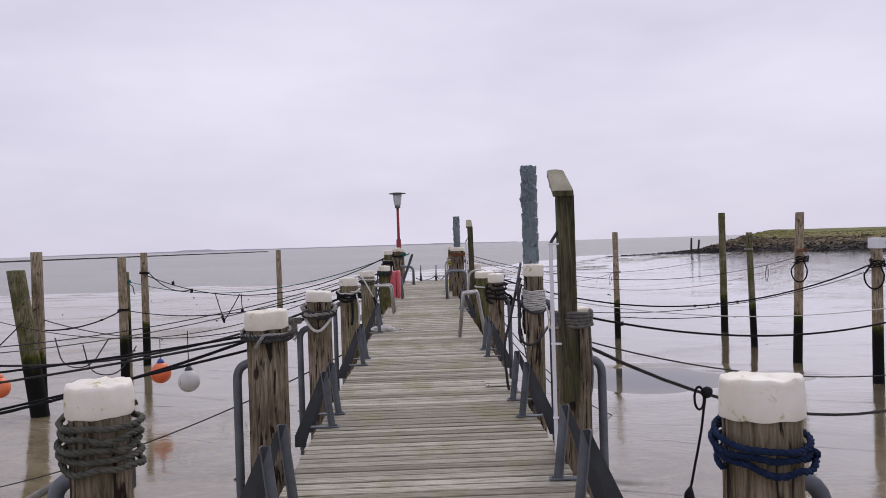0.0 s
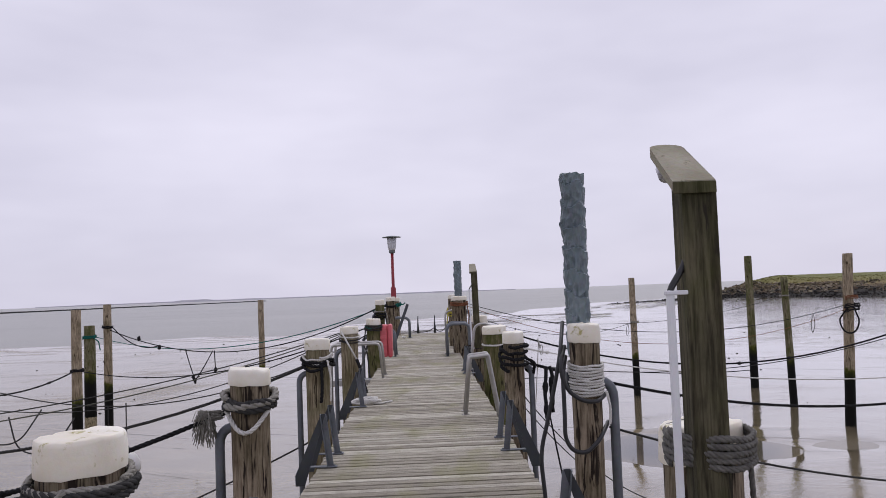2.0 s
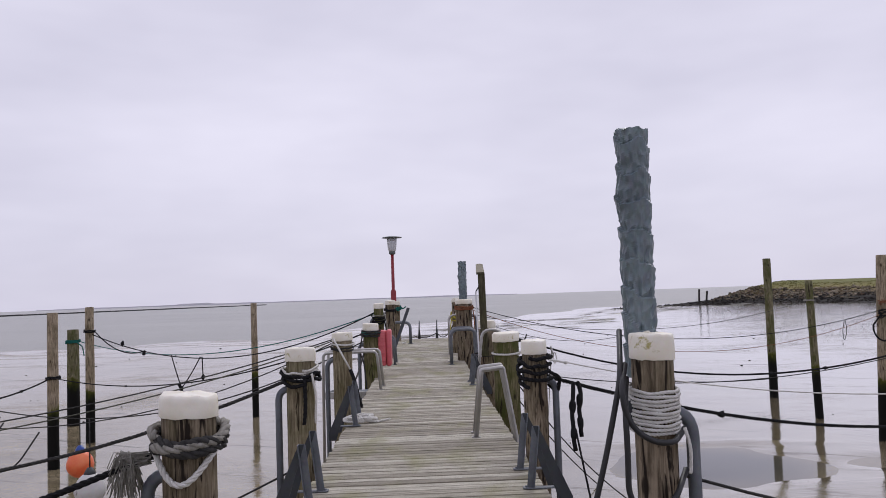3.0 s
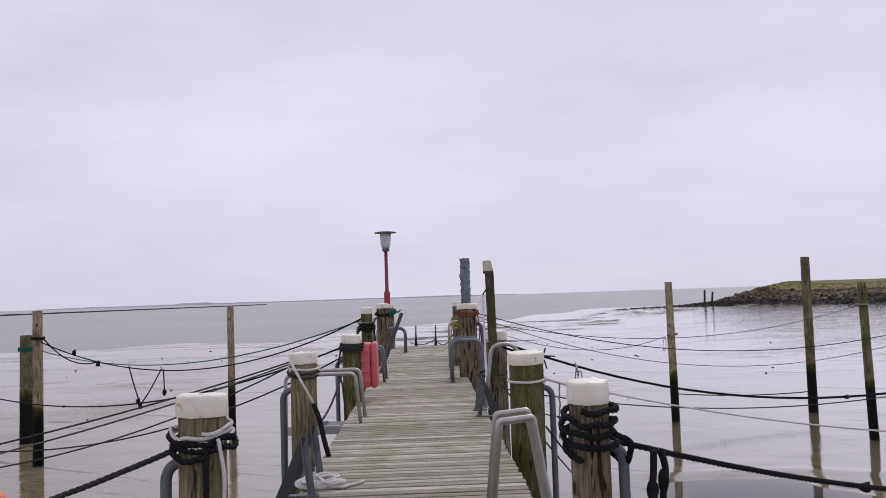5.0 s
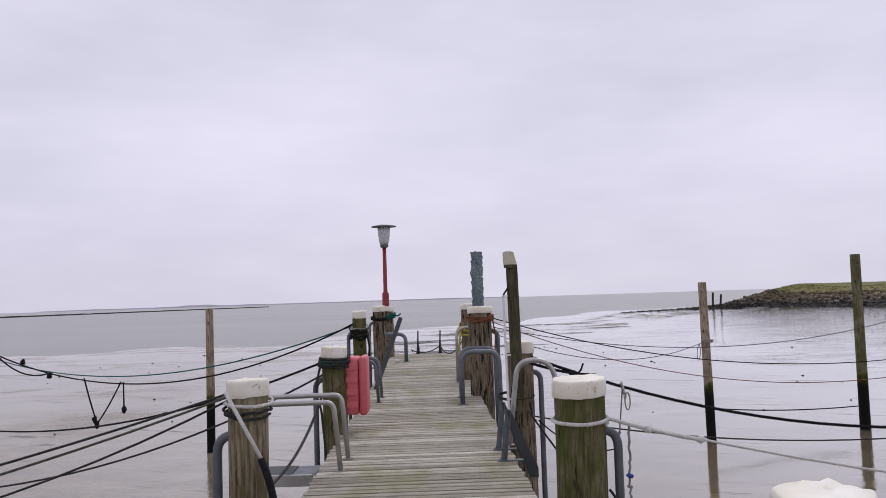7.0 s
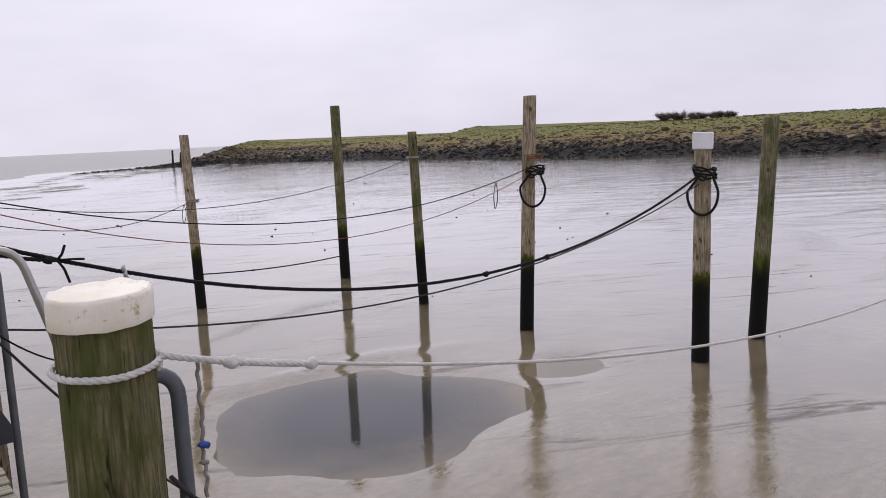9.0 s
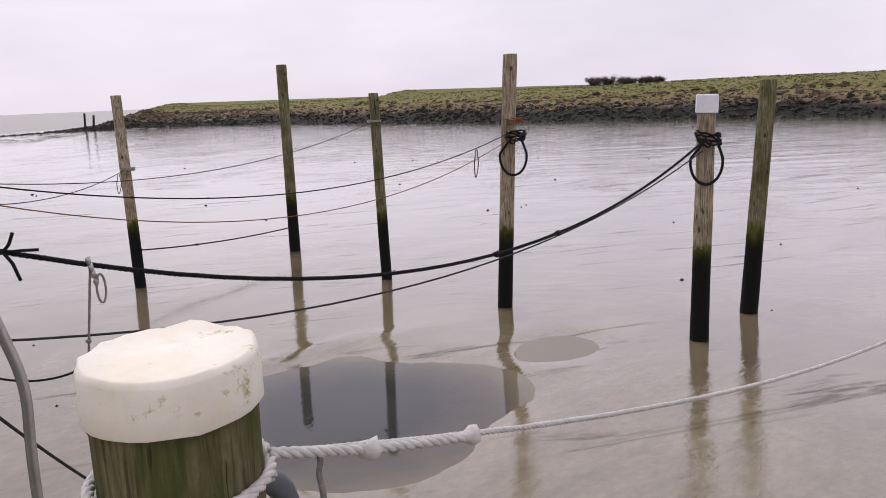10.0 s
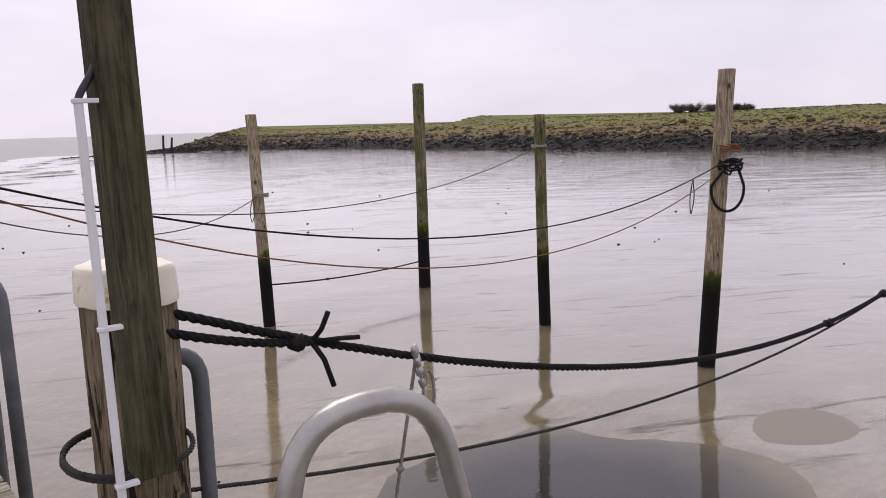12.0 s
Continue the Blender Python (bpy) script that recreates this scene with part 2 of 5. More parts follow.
def water_mat(name, base, rough, sx, sy, strength, distance):
    m, n, l, b = nodes_of(name)
    geo = n.new("ShaderNodeNewGeometry")
    q = n.new("ShaderNodeMapping")
    q.inputs["Scale"].default_value = (sx, sy, 1)
    l.new(geo.outputs["Position"], q.inputs["Vector"])
    w = noise_tex(n, l, q, 1.0, 4, 0.55, 0.5)
    q2 = n.new("ShaderNodeMapping")
    q2.inputs["Scale"].default_value = (0.01, 0.03, 1)
    l.new(geo.outputs["Position"], q2.inputs["Vector"])
    w2 = noise_tex(n, l, q2, 1.0, 4, 0.6)
    r = ramp(n, [(0.35, tuple(c * 0.88 for c in base)), (0.65, tuple(c * 1.12 for c in base))])
    l.new(w2.outputs["Fac"], r.inputs["Fac"])
    l.new(r.outputs["Color"], b.inputs["Base Color"])
    b.inputs["Roughness"].default_value, b.inputs["IOR"].default_value = rough, 1.33
    bumped(n, l, b, w.outputs["Fac"], strength, distance)
    return m


def puddle_mat():
    """Shallow still water: the mud shows through at its rim, the middle is dark."""
    m, n, l, b = nodes_of("still_puddle_water")
    geo = n.new("ShaderNodeNewGeometry")
    q = n.new("ShaderNodeMapping")
    q.inputs["Location"].default_value, q.inputs["Scale"].default_value = (-5.55 / 2.5, -22.05 / 2.5, 0), (1 / 2.5, 1 / 2.5, 0)
    l.new(geo.outputs["Position"], q.inputs["Vector"])
    wob = noise_tex(n, l, geo, 0.9, 4, 0.6)
    gr = n.new("ShaderNodeTexGradient")
    gr.gradient_type = "SPHERICAL"
    l.new(q.outputs[0], gr.inputs["Vector"])
    s = n.new("ShaderNodeMath")
    s.operation = "MULTIPLY_ADD"
    s.inputs[1].default_value = 0.35
    l.new(wob.outputs["Fac"], s.inputs[0])
    l.new(gr.outputs["Fac"], s.inputs[2])
    r = ramp(n, [(0.22, (0.21, 0.178, 0.124)), (0.42, (0.11, 0.098, 0.08)), (0.75, (0.04, 0.04, 0.042))])
    l.new(s.outputs[0], r.inputs["Fac"])
    l.new(r.outputs["Color"], b.inputs["Base Color"])
    b.inputs["Roughness"].default_value, b.inputs["IOR"].default_value = 0.02, 1.45
    q2 = n.new("ShaderNodeMapping")
    q2.inputs["Scale"].default_value = (7, 16, 1)
    l.new(geo.outputs["Position"], q2.inputs["Vector"])
    rp = noise_tex(n, l, q2, 1.0, 2, 0.5, 0.6)
    bumped(n, l, b, rp.outputs["Fac"], 0.10, 0.006)
    return m


def bank_mat():
    """Sea bank: black weed at the foot, broken stone and dry grass above it, green turf on top."""
    m, n, l, b = nodes_of("bank_turf_and_stone")
    geo = n.new("ShaderNodeNewGeometry")
    sep = n.new("ShaderNodeSeparateXYZ")
    l.new(geo.outputs["Position"], sep.inputs[0])
    big = noise_tex(n, l, geo, 0.16, 6, 0.65)
    fine = noise_tex(n, l, geo, 2.2, 6, 0.7)
    h = n.new("ShaderNodeMath")
    h.operation = "MULTIPLY_ADD"
    h.inputs[1].default_value = 2.2
    l.new(big.outputs["Fac"], h.inputs[0])
    l.new(sep.outputs["Z"], h.inputs[2])
    mr = n.new("ShaderNodeMapRange")
    mr.inputs["From Min"].default_value, mr.inputs["From Max"].default_value = -0.75, 3.2
    l.new(h.outputs[0], mr.inputs["Value"])
    r = ramp(n, [(0.2, (0.016, 0.014, 0.012)), (0.32, (0.03, 0.025, 0.018)), (0.38, (0.13, 0.095, 0.055)), (0.56, (0.23, 0.18, 0.075)), (0.68, (0.20, 0.18, 0.055)), (0.9, (0.165, 0.168, 0.05))])
    l.new(mr.outputs["Result"], r.inputs["Fac"])
    f = ramp(n, [(0.3, (0.5, 0.5, 0.5)), (0.7, (1.4, 1.4, 1.4))])
    l.new(fine.outputs["Fac"], f.inputs["Fac"])
    col = mixc(n, l, 0.85, r.outputs["Color"], f.outputs["Color"], "MULTIPLY")
    l.new(col, b.inputs["Base Color"])
    b.inputs["Roughness"].default_value = 0.95
    bumped(n, l, b, fine.outputs["Fac"], 1.0, 0.25)
    return m


def rock_mat(name, c1, c2):
    m, n, l, b = nodes_of(name)
    geo = n.new("ShaderNodeNewGeometry")
    r = ramp(n, [(0.0, c1), (1.0, c2)])
    l.new(geo.outputs["Random Per Island"], r.inputs["Fac"])
    f = noise_tex(n, l, geo, 3.0, 6)
    col = mixc(n, l, 0.4, r.outputs["Color"], f.outputs["Color"], "SOFT_LIGHT")
    l.new(col, b.inputs["Base Color"])
    b.inputs["Roughness"].default_value = 0.9
    bumped(n, l, b, f.outputs["Fac"], 0.8, 0.08)
    return m


def rope_mat(name, c1, c2):
    return plain_mat(name, c1, c2, 30, 0.9, 0, (1, 1, 1), 0.9, 0.004)


M = {
    "deck": deck_mat(),
    "post": post_mat("brown_cracked_timber", (0.165, 0.128, 0.085), (0.33, 0.27, 0.195), (0.020, 0.014, 0.010), 0.25, None, 0.445),
    "post_tan": post_mat("tan_green_timber", (0.20, 0.165, 0.10), (0.34, 0.29, 0.195), (0.03, 0.022, 0.012), 0.45, None, 0.35),
    "post_green": post_mat("algae_green_timber", (0.12, 0.105, 0.05), (0.24, 0.21, 0.12), (0.025, 0.022, 0.010), 0.85, None, 0.38),
    "timber": post_mat("green_grey_square_timber", (0.062, 0.058, 0.034), (0.125, 0.112, 0.070), (0.03, 0.026, 0.018), 0.45, None, 0.36),
    "pole": post_mat("tidal_mooring_pole", (0.29, 0.235, 0.155), (0.50, 0.415, 0.30), (0.06, 0.042, 0.026), 0.25, -0.85, 0.37),
    "pole_green": post_mat("tidal_green_pole", (0.17, 0.155, 0.095), (0.29, 0.26, 0.165), (0.04, 0.035, 0.02), 0.72, -0.85, 0.37),
    "cap": plain_mat("white_plastic_cap", (0.78, 0.72, 0.58), (0.88, 0.85, 0.76), 5, 0.5, 0, (1, 1, 1), 0.25, 0.006, ((0.42, 0.37, 0.12), 0.585)),
    "steel": plain_mat("galvanised_steel", (0.105, 0.115, 0.128), (0.18, 0.195, 0.215), 6, 0.5, 0.35, (1, 1, 1), 0.15, 0.002, ((0.10, 0.075, 0.055), 0.70)),
    "pipe": plain_mat("dull_grey_pipe", (0.10, 0.11, 0.125), (0.165, 0.18, 0.20), 5, 0.55, 0.2, (1, 1, 1), 0.15, 0.002, ((0.09, 0.06, 0.04), 0.72)),
    "stainless": plain_mat("brushed_handrail", (0.36, 0.35, 0.33), (0.46, 0.45, 0.43), 9, 0.38, 0.75, (1, 1, 1), 0.1, 0.001),
    "black_rope": rope_mat("black_tarred_rope", (0.008, 0.008, 0.009), (0.022, 0.022, 0.024)),
    "dark_rope": rope_mat("dark_grey_rope", (0.03, 0.03, 0.03), (0.07, 0.068, 0.064)),
    "grey_rope": rope_mat("weathered_grey_rope", (0.22, 0.21, 0.18), (0.36, 0.345, 0.31)),
    "olive_rope": rope_mat("olive_grey_rope", (0.065, 0.066, 0.052), (0.13, 0.13, 0.105)),
    "white_rope": rope_mat("off_white_rope", (0.58, 0.565, 0.53), (0.74, 0.73, 0.69)),
    "blue_rope": rope_mat("navy_blue_rope", (0.008, 0.016, 0.045), (0.016, 0.034, 0.085)),
    "green_rope": rope_mat("teal_green_rope", (0.01, 0.09, 0.075), (0.02, 0.16, 0.13)),
    "orange_rope": rope_mat("rust_orange_cord", (0.17, 0.065, 0.03), (0.25, 0.11, 0.06)),
    "yellow_rope": rope_mat("yellow_cord", (0.42, 0.36, 0.06), (0.55, 0.48, 0.12)),
    "hose": plain_mat("black_rubber_hose", (0.012, 0.012, 0.014), (0.02, 0.02, 0.022), 10, 0.45),
    "tarp": plain_mat("grey_weatherproof_tarp", (0.085, 0.115, 0.13), (0.19, 0.24, 0.26), 4, 0.32, 0, (1, 1, 0.6), 0.3, 0.006),
    "white_paint": plain_mat("white_painted_metal", (0.70, 0.71, 0.74), (0.80, 0.81, 0.83), 4, 0.5, 0, (1, 1, 1), 0.1, 0.002, ((0.45, 0.44, 0.40), 0.72)),
    "red_box": plain_mat("faded_red_plastic", (0.56, 0.095, 0.115), (0.66, 0.15, 0.165), 4, 0.5),
    "red_paint": plain_mat("dark_red_paint", (0.20, 0.012, 0.02), (0.28, 0.02, 0.03), 6, 0.45),
    "lamp_glass": plain_mat("milky_lamp_glass", (0.55, 0.56, 0.60), (0.62, 0.63, 0.66), 3, 0.3),
    "lamp_hat": plain_mat("grey_green_enamel", (0.10, 0.12, 0.12), (0.14, 0.16, 0.16), 5, 0.5),
    "orange": plain_mat("orange_buoy_vinyl", (0.80, 0.105, 0.03), (0.86, 0.25, 0.10), 2.5, 0.4),
    "blue": plain_mat("blue_buoy_end", (0.012, 0.045, 0.24), (0.02, 0.07, 0.32), 4, 0.4),
    "white_buoy": plain_mat("white_buoy_vinyl", (0.55, 0.54, 0.52), (0.68, 0.67, 0.65), 3, 0.5, 0, (1, 1, 1), 0.2, 0.004, ((0.16, 0.14, 0.12), 0.6)),
    "mud": mud_mat(),
    "sea": water_mat("grey_green_sea", (0.275, 0.272, 0.248), 0.30, 0.5, 1.6, 0.7, 0.25),
    "puddle": puddle_mat(),
    "bank": bank_mat(),
    "rock": rock_mat("broken_shore_stone", (0.045, 0.036, 0.022), (0.20, 0.155, 0.095)),
    "weed_rock": rock_mat("weed_black_stone", (0.010, 0.009, 0.008), (0.035, 0.03, 0.024)),
    "rubble": rock_mat("pale_concrete_rubble", (0.035, 0.03, 0.018), (0.24, 0.195, 0.135)),
    "weed": plain_mat("dark_wet_weed", (0.05, 0.043, 0.033), (0.10, 0.085, 0.065), 2, 0.35),
    "mid_rope": rope_mat("mid_grey_rope", (0.10, 0.098, 0.088), (0.20, 0.193, 0.175)),
    "bush": plain_mat("bare_brown_twigs", (0.10, 0.078, 0.066), (0.16, 0.125, 0.105), 3, 0.9),
    "pale_board": plain_mat("pale_new_board", (0.42, 0.39, 0.33), (0.52, 0.49, 0.43), 6, 0.8),
    # near sky colour: distance haze is put into this base colour
    "far": plain_mat("haze_toned_shore", (0.66, 0.65, 0.70), (0.70, 0.69, 0.74), 0.01, 0.9),
    "black_stone": plain_mat("dark_breakwater_stone", (0.03, 0.03, 0.03), (0.06, 0.06, 0.06), 0.3, 0.9),
    "beam": plain_mat("dark_steel_beam", (0.035, 0.04, 0.045), (0.06, 0.065, 0.07), 3, 0.6, 0.2),
}


# ---- mesh helpers ----
def mesh_of(name, verts, faces, material, smooth=True):
    me = bpy.data.meshes.new(name)
    me.from_pydata([tuple(v) for v in verts], [], faces)
    me.materials.append(material)
    if smooth:
        me.polygons.foreach_set("use_smooth", [True] * len(me.polygons))
    me.update()
    return me


def bm_mesh(name, bm, material, smooth=False):
    bmesh.ops.recalc_face_normals(bm, faces=bm.faces)
    me = bpy.data.meshes.new(name)
    bm.to_mesh(me)
    bm.free()
    me.materials.append(material)
    if smooth:
        me.polygons.foreach_set("use_smooth", [True] * len(me.polygons))
    return me


def thing(name, label, category, at=(0, 0, 0), group="", kind="", data=None):
    ob = new(name, data)
    ob.location = at
    return tagged(ob, label, category, group, kind)


def part(name, me, parent, label="", at=None):
    ob = new(name, me)
    ob.parent = parent
    if at is not None:
        ob.location = at
    if label:
        tagged(ob, label)
    return ob


def box_bm(bm, lo, hi, bevel=0.0):
    r = bmesh.ops.create_cube(bm, size=1)
    for v in r["verts"]:
        for i in range(3):
            v.co[i] = lo[i] if v.co[i] < 0 else hi[i]
    if bevel:
        es = list({e for v in r["verts"] for e in v.link_edges})
        bmesh.ops.bevel(bm, geom=es, offset=bevel, segments=2, affect="EDGES", profile=0.5)


def box_mesh(name, lo, hi, material, bevel=0.004):
    bm = bmesh.new()
    box_bm(bm, lo, hi, bevel)
    return bm_mesh(name, bm, material)


def sweep(pts, r, sides=8, closed=False, verts=None, faces=None, radii=None):
    """Verts and faces of a tube along pts, with a frame carried along it."""
    verts = [] if verts is None else verts
    faces = [] if faces is None else faces
    base, n = len(verts), len(pts)
    pts = [Vector(p) for p in pts]
    up = None
    for i, p in enumerate(pts):
        if closed:
            d = (pts[(i + 1) % n] - pts[i - 1]).normalized()
        else:
            d = (pts[min(i + 1, n - 1)] - pts[max(i - 1, 0)]).normalized()
        if up is None:
            up = d.orthogonal().normalized()
        up = (up - d * up.dot(d)).normalized()
        side = d.cross(up)
        rr = radii[i] if radii else r
        for k in range(sides):
            a = 2 * math.pi * k / sides
            verts.append(p + (up * math.cos(a) + side * math.sin(a)) * rr)
    for i in range(n if closed else n - 1):
        a, b = base + i * sides, base + ((i + 1) % n) * sides
        for k in range(sides):
            k2 = (k + 1) % sides
            faces.append((a + k, a + k2, b + k2, b + k))
    if not closed:
        faces.append(tuple(range(base + sides - 1, base - 1, -1)))
        faces.append(tuple(range(base + (n - 1) * sides, base + n * sides)))
    return verts, faces


def rounded(pts, radius, steps=6):
    """A polyline with its inner corners rounded."""
    pts = [Vector(p) for p in pts]
    out = [pts[0]]
    for a, b, c in zip(pts, pts[1:], pts[2:]):
        u, v = (a - b), (c - b)
        k = min(radius, u.length * 0.49, v.length * 0.49)
        p, q = b + u.normalized() * k, b + v.normalized() * k
        for i in range(steps + 1):
            t = i / steps
            out.append(p * (1 - t) ** 2 + b * 2 * t * (1 - t) + q * t * t)
    out.append(pts[-1])
    return out


def tube_mesh(name, pts, r, material, radius=0.08, sides=12):
    return mesh_of(name, *sweep(rounded(pts, radius) if radius else pts, r, sides), material)


def spaced(pts, step):
    """The polyline resampled at even steps."""
    pts = [Vector(p) for p in pts]
    total = sum((b - a).length for a, b in zip(pts, pts[1:]))
    n = max(2, int(total / step))
    out, i, done = [], 0, 0.0
    seg = (pts[1] - pts[0]).length
    for k in range(n + 1):
        d = total * k / n
        while d > done + seg and i < len(pts) - 2:
            done += seg
            i += 1
            seg = (pts[i + 1] - pts[i]).length
        out.append(pts[i].lerp(pts[i + 1], min(1, (d - done) / max(seg, 1e-6))))
    return out


def laid(pts, r, twist=True, verts=None, faces=None):
    """Three strands laid round a line (a rope), or one tube for thin lines."""
    verts = [] if verts is None else verts
    faces = [] if faces is None else faces
    if not twist:
        return sweep(pts, r, 6, False, verts, faces)
    pitch = r * 6.5
    line = spaced(pts, pitch / 7)
    frames, up = [], None
    for i, p in enumerate(line):
        d = (line[min(i + 1, len(line) - 1)] - line[max(i - 1, 0)]).normalized()
        if up is None:
            up = d.orthogonal().normalized()
        up = (up - d * up.dot(d)).normalized()
        frames.append((p, up.copy(), d.cross(up)))
    for s in range(3):
        strand = []
        for i, (p, u, v) in enumerate(frames):
            a = 2 * math.pi * (s / 3 + i / 7)
            strand.append(p + (u * math.cos(a) + v * math.sin(a)) * r * 0.5)
        sweep(strand, r * 0.56, 5, False, verts, faces)
    return verts, faces


def sagging(a, b, sag, n=28, wobble=0.0, seed=0):
    a, b = Vector(a), Vector(b)
    rnd = random.Random(seed)
    out = []
    for i in range(n + 1):
        t = i / n
        p = a.lerp(b, t)
        p.z -= sag * 4 * t * (1 - t)
        if wobble and 0 < i < n:
            p += Vector((rnd.uniform(-1, 1), rnd.uniform(-1, 1), rnd.uniform(-1, 1))) * wobble
        out.append(p)
    return out


def blob(verts, faces, c, r, seed, squash=(1, 1, 1), amp=0.25):
    """A lumpy closed shape: a knot, a stone."""
    bm = bmesh.new()
    bmesh.ops.create_icosphere(bm, subdivisions=2, radius=1)
    base = len(verts)
    off = Vector((seed * 3.7, seed * 1.3, seed * 2.1))
    for v in bm.verts:
        k = 1 + amp * noise.noise(v.co * 1.6 + off)
        verts.append(Vector(c) + Vector((v.co.x * squash[0], v.co.y * squash[1], v.co.z * squash[2])) * r * k)
    for f in bm.faces:
        faces.append(tuple(base + v.index for v in f.verts))
    bm.free()


def rope(name, label, a, b, sag, r, mat, twist=True, knots=(), group="", wobble=0.0, seed=0):
    pts = sagging(a, b, sag, 28, wobble, seed)
    if wobble:
        pts = rounded(pts, 0.2, 3)
    me = mesh_of(name, *laid(pts, r, twist), M[mat])
    ob = thing(name, label, "rope", group=group, data=me)
    for i, k in enumerate(knots):
        v, f = [], []
        p = pts[int(k * (len(pts) - 1))]
        blob(v, f, p, r * 1.75, i + seed, (1.3, 1, 1), 0.6)
        part("knot", mesh_of("knot", v, f, M[mat]), ob)
    return ob


def coil_points(c, r, z0, z1, turns, jitter=0.012, seed=0, tilt=0.0):
    rnd = random.Random(seed)
    n = int(turns * 22)
    ph = rnd.uniform(0, 6.28)
    wob = [rnd.uniform(-1, 1) for _ in range(12)]
    out = []
    for i in range(n + 1):
        a = ph + 2 * math.pi * i / 22
        t = i / n
        z = z0 + (z1 - z0) * t + tilt * math.sin(a) + jitter * wob[int(i / 5) % 12] * math.sin(a * 0.7 + i)
        rr = r + abs(jitter) * 0.5 * (1 + math.sin(i * 0.37 + wob[3] * 5))
        out.append((c[0] + math.cos(a) * rr, c[1] + math.sin(a) * rr, z))
    return out


def coil(name, label, c, r, z0, z1, turns, rr, mat, seed=0, tilt=0.0, tail=None, jitter=0.012, twist=True):
    """A rope wound round a post, with an end that hangs."""
    v, f = laid(rounded(coil_points(c, r + rr, z0, z1, turns, jitter, seed, tilt), 0.02, 2), rr, twist)
    ob = thing(name, label, "rope", data=mesh_of(name, v, f, M[mat]))
    if tail:
        part("rope_end", mesh_of("rope_end", *laid(rounded(tail, 0.06, 4), rr, twist), M[mat]), ob)
    return ob


def shaft_mesh(name, r0, r1, h, material, seed=0, sides=28, lump=0.05, groove=0.05, rings=None, lean=(0, 0)):
    """A round timber from z = 0 up, uneven, with long grooves and a slightly rounded top."""
    rings = rings or max(10, int(h / 0.16))
    off = Vector((seed * 5.1, seed * 2.3, seed))
    verts, faces = [], []
    for j in range(rings + 3):
        t = min(1.0, j / rings)
        z = h * t
        r = r0 + (r1 - r0) * t
        if j == rings + 1:
            r *= 0.93
            z = h + r1 * 0.06
        if j == rings + 2:
            r *= 0.4
            z = h + r1 * 0.09
        for k in range(sides):
            a = 2 * math.pi * k / sides
            p = Vector((math.cos(a), math.sin(a), 0))
            q = p * 1.3 + off + Vector((0, 0, z * 0.9))
            g = noise.noise(Vector((p.x * 5, p.y * 5, z * 0.55)) + off)
            d = 1 + lump * noise.noise(q) - (groove * max(0, g - 0.12) * 2.2)
            verts.append(Vector((p.x * r * d + lean[0] * t, p.y * r * d + lean[1] * t, z)))
    for j in range(rings + 2):
        for k in range(sides):
            k2 = (k + 1) % sides
            faces.append((j * sides + k, j * sides + k2, (j + 1) * sides + k2, (j + 1) * sides + k))
    faces.append(tuple(range((rings + 2) * sides, (rings + 3) * sides)))
    return mesh_of(name, verts, faces, material)


def cap_mesh(r, h, seed, tilt=(0, 0)):
    """A crumpled white hood over a post's end: skirt, rounded shoulder, uneven top."""
    sides = 36
    prof = [(1.0, -h), (1.015, -h * 0.96), (1.01, -h * 0.6), (1.0, -h * 0.3), (0.99, -h * 0.13), (0.985, -0.012), (0.955, -0.002), (0.92, 0.001), (0.5, 0.005), (0.2, 0.006)]
    off = Vector((seed * 2.7, seed * 1.9, 0))
    verts, faces = [], []
    for j, (k, z) in enumerate(prof):
        for i in range(sides):
            a = 2 * math.pi * i / sides
            p = Vector((math.cos(a), math.sin(a), 0))
            fold = noise.noise(Vector((p.x * 2.6, p.y * 2.6, z * 9)) + off)
            fine = noise.noise(Vector((p.x * 8, p.y * 8, z * 14)) + off)
            crease = max(0.0, 1 - 7 * abs(noise.noise(Vector((p.x * 1.7, p.y * 1.7, z * 16)) + off)))
            rr = r * (k + 0.022 * fold + 0.012 * fine + 0.02 * crease)
            zz = z + (0.008 * fold + 0.004 * crease) * (1 if j else 0.8) + tilt[0] * p.x * k * r + tilt[1] * p.y * k * r
            verts.append(Vector((p.x * rr, p.y * rr, zz)))
    for j in range(len(prof) - 1):
        for i in range(sides):
            i2 = (i + 1) % sides
            faces.append((j * sides + i, j * sides + i2, (j + 1) * sides + i2, (j + 1) * sides + i))
    faces.append(tuple(range((len(prof) - 1) * sides, len(prof) * sides)))
    return mesh_of("cap", verts, faces, M["cap"])

# ---- the flats, the sea and the far shore ----
MUD = -2.35


def shore_y(x):
    """Where the sea begins, for a place across."""
    pts = [(-4000, 60), (-60, 60), (-33, 63), (-22, 66), (-14, 74), (-3, 93), (16, 130), (32, 160), (60, 175), (4000, 400)]
    for (a, ya), (b, yb) in zip(pts, pts[1:]):
        if x <= b:
            return ya + (yb - ya) * (x - a) / (b - a)
    return 400


def smooth(a, b, t):
    t = max(0.0, min(1.0, (t - a) / (b - a)))
    return t * t * (3 - 2 * t)


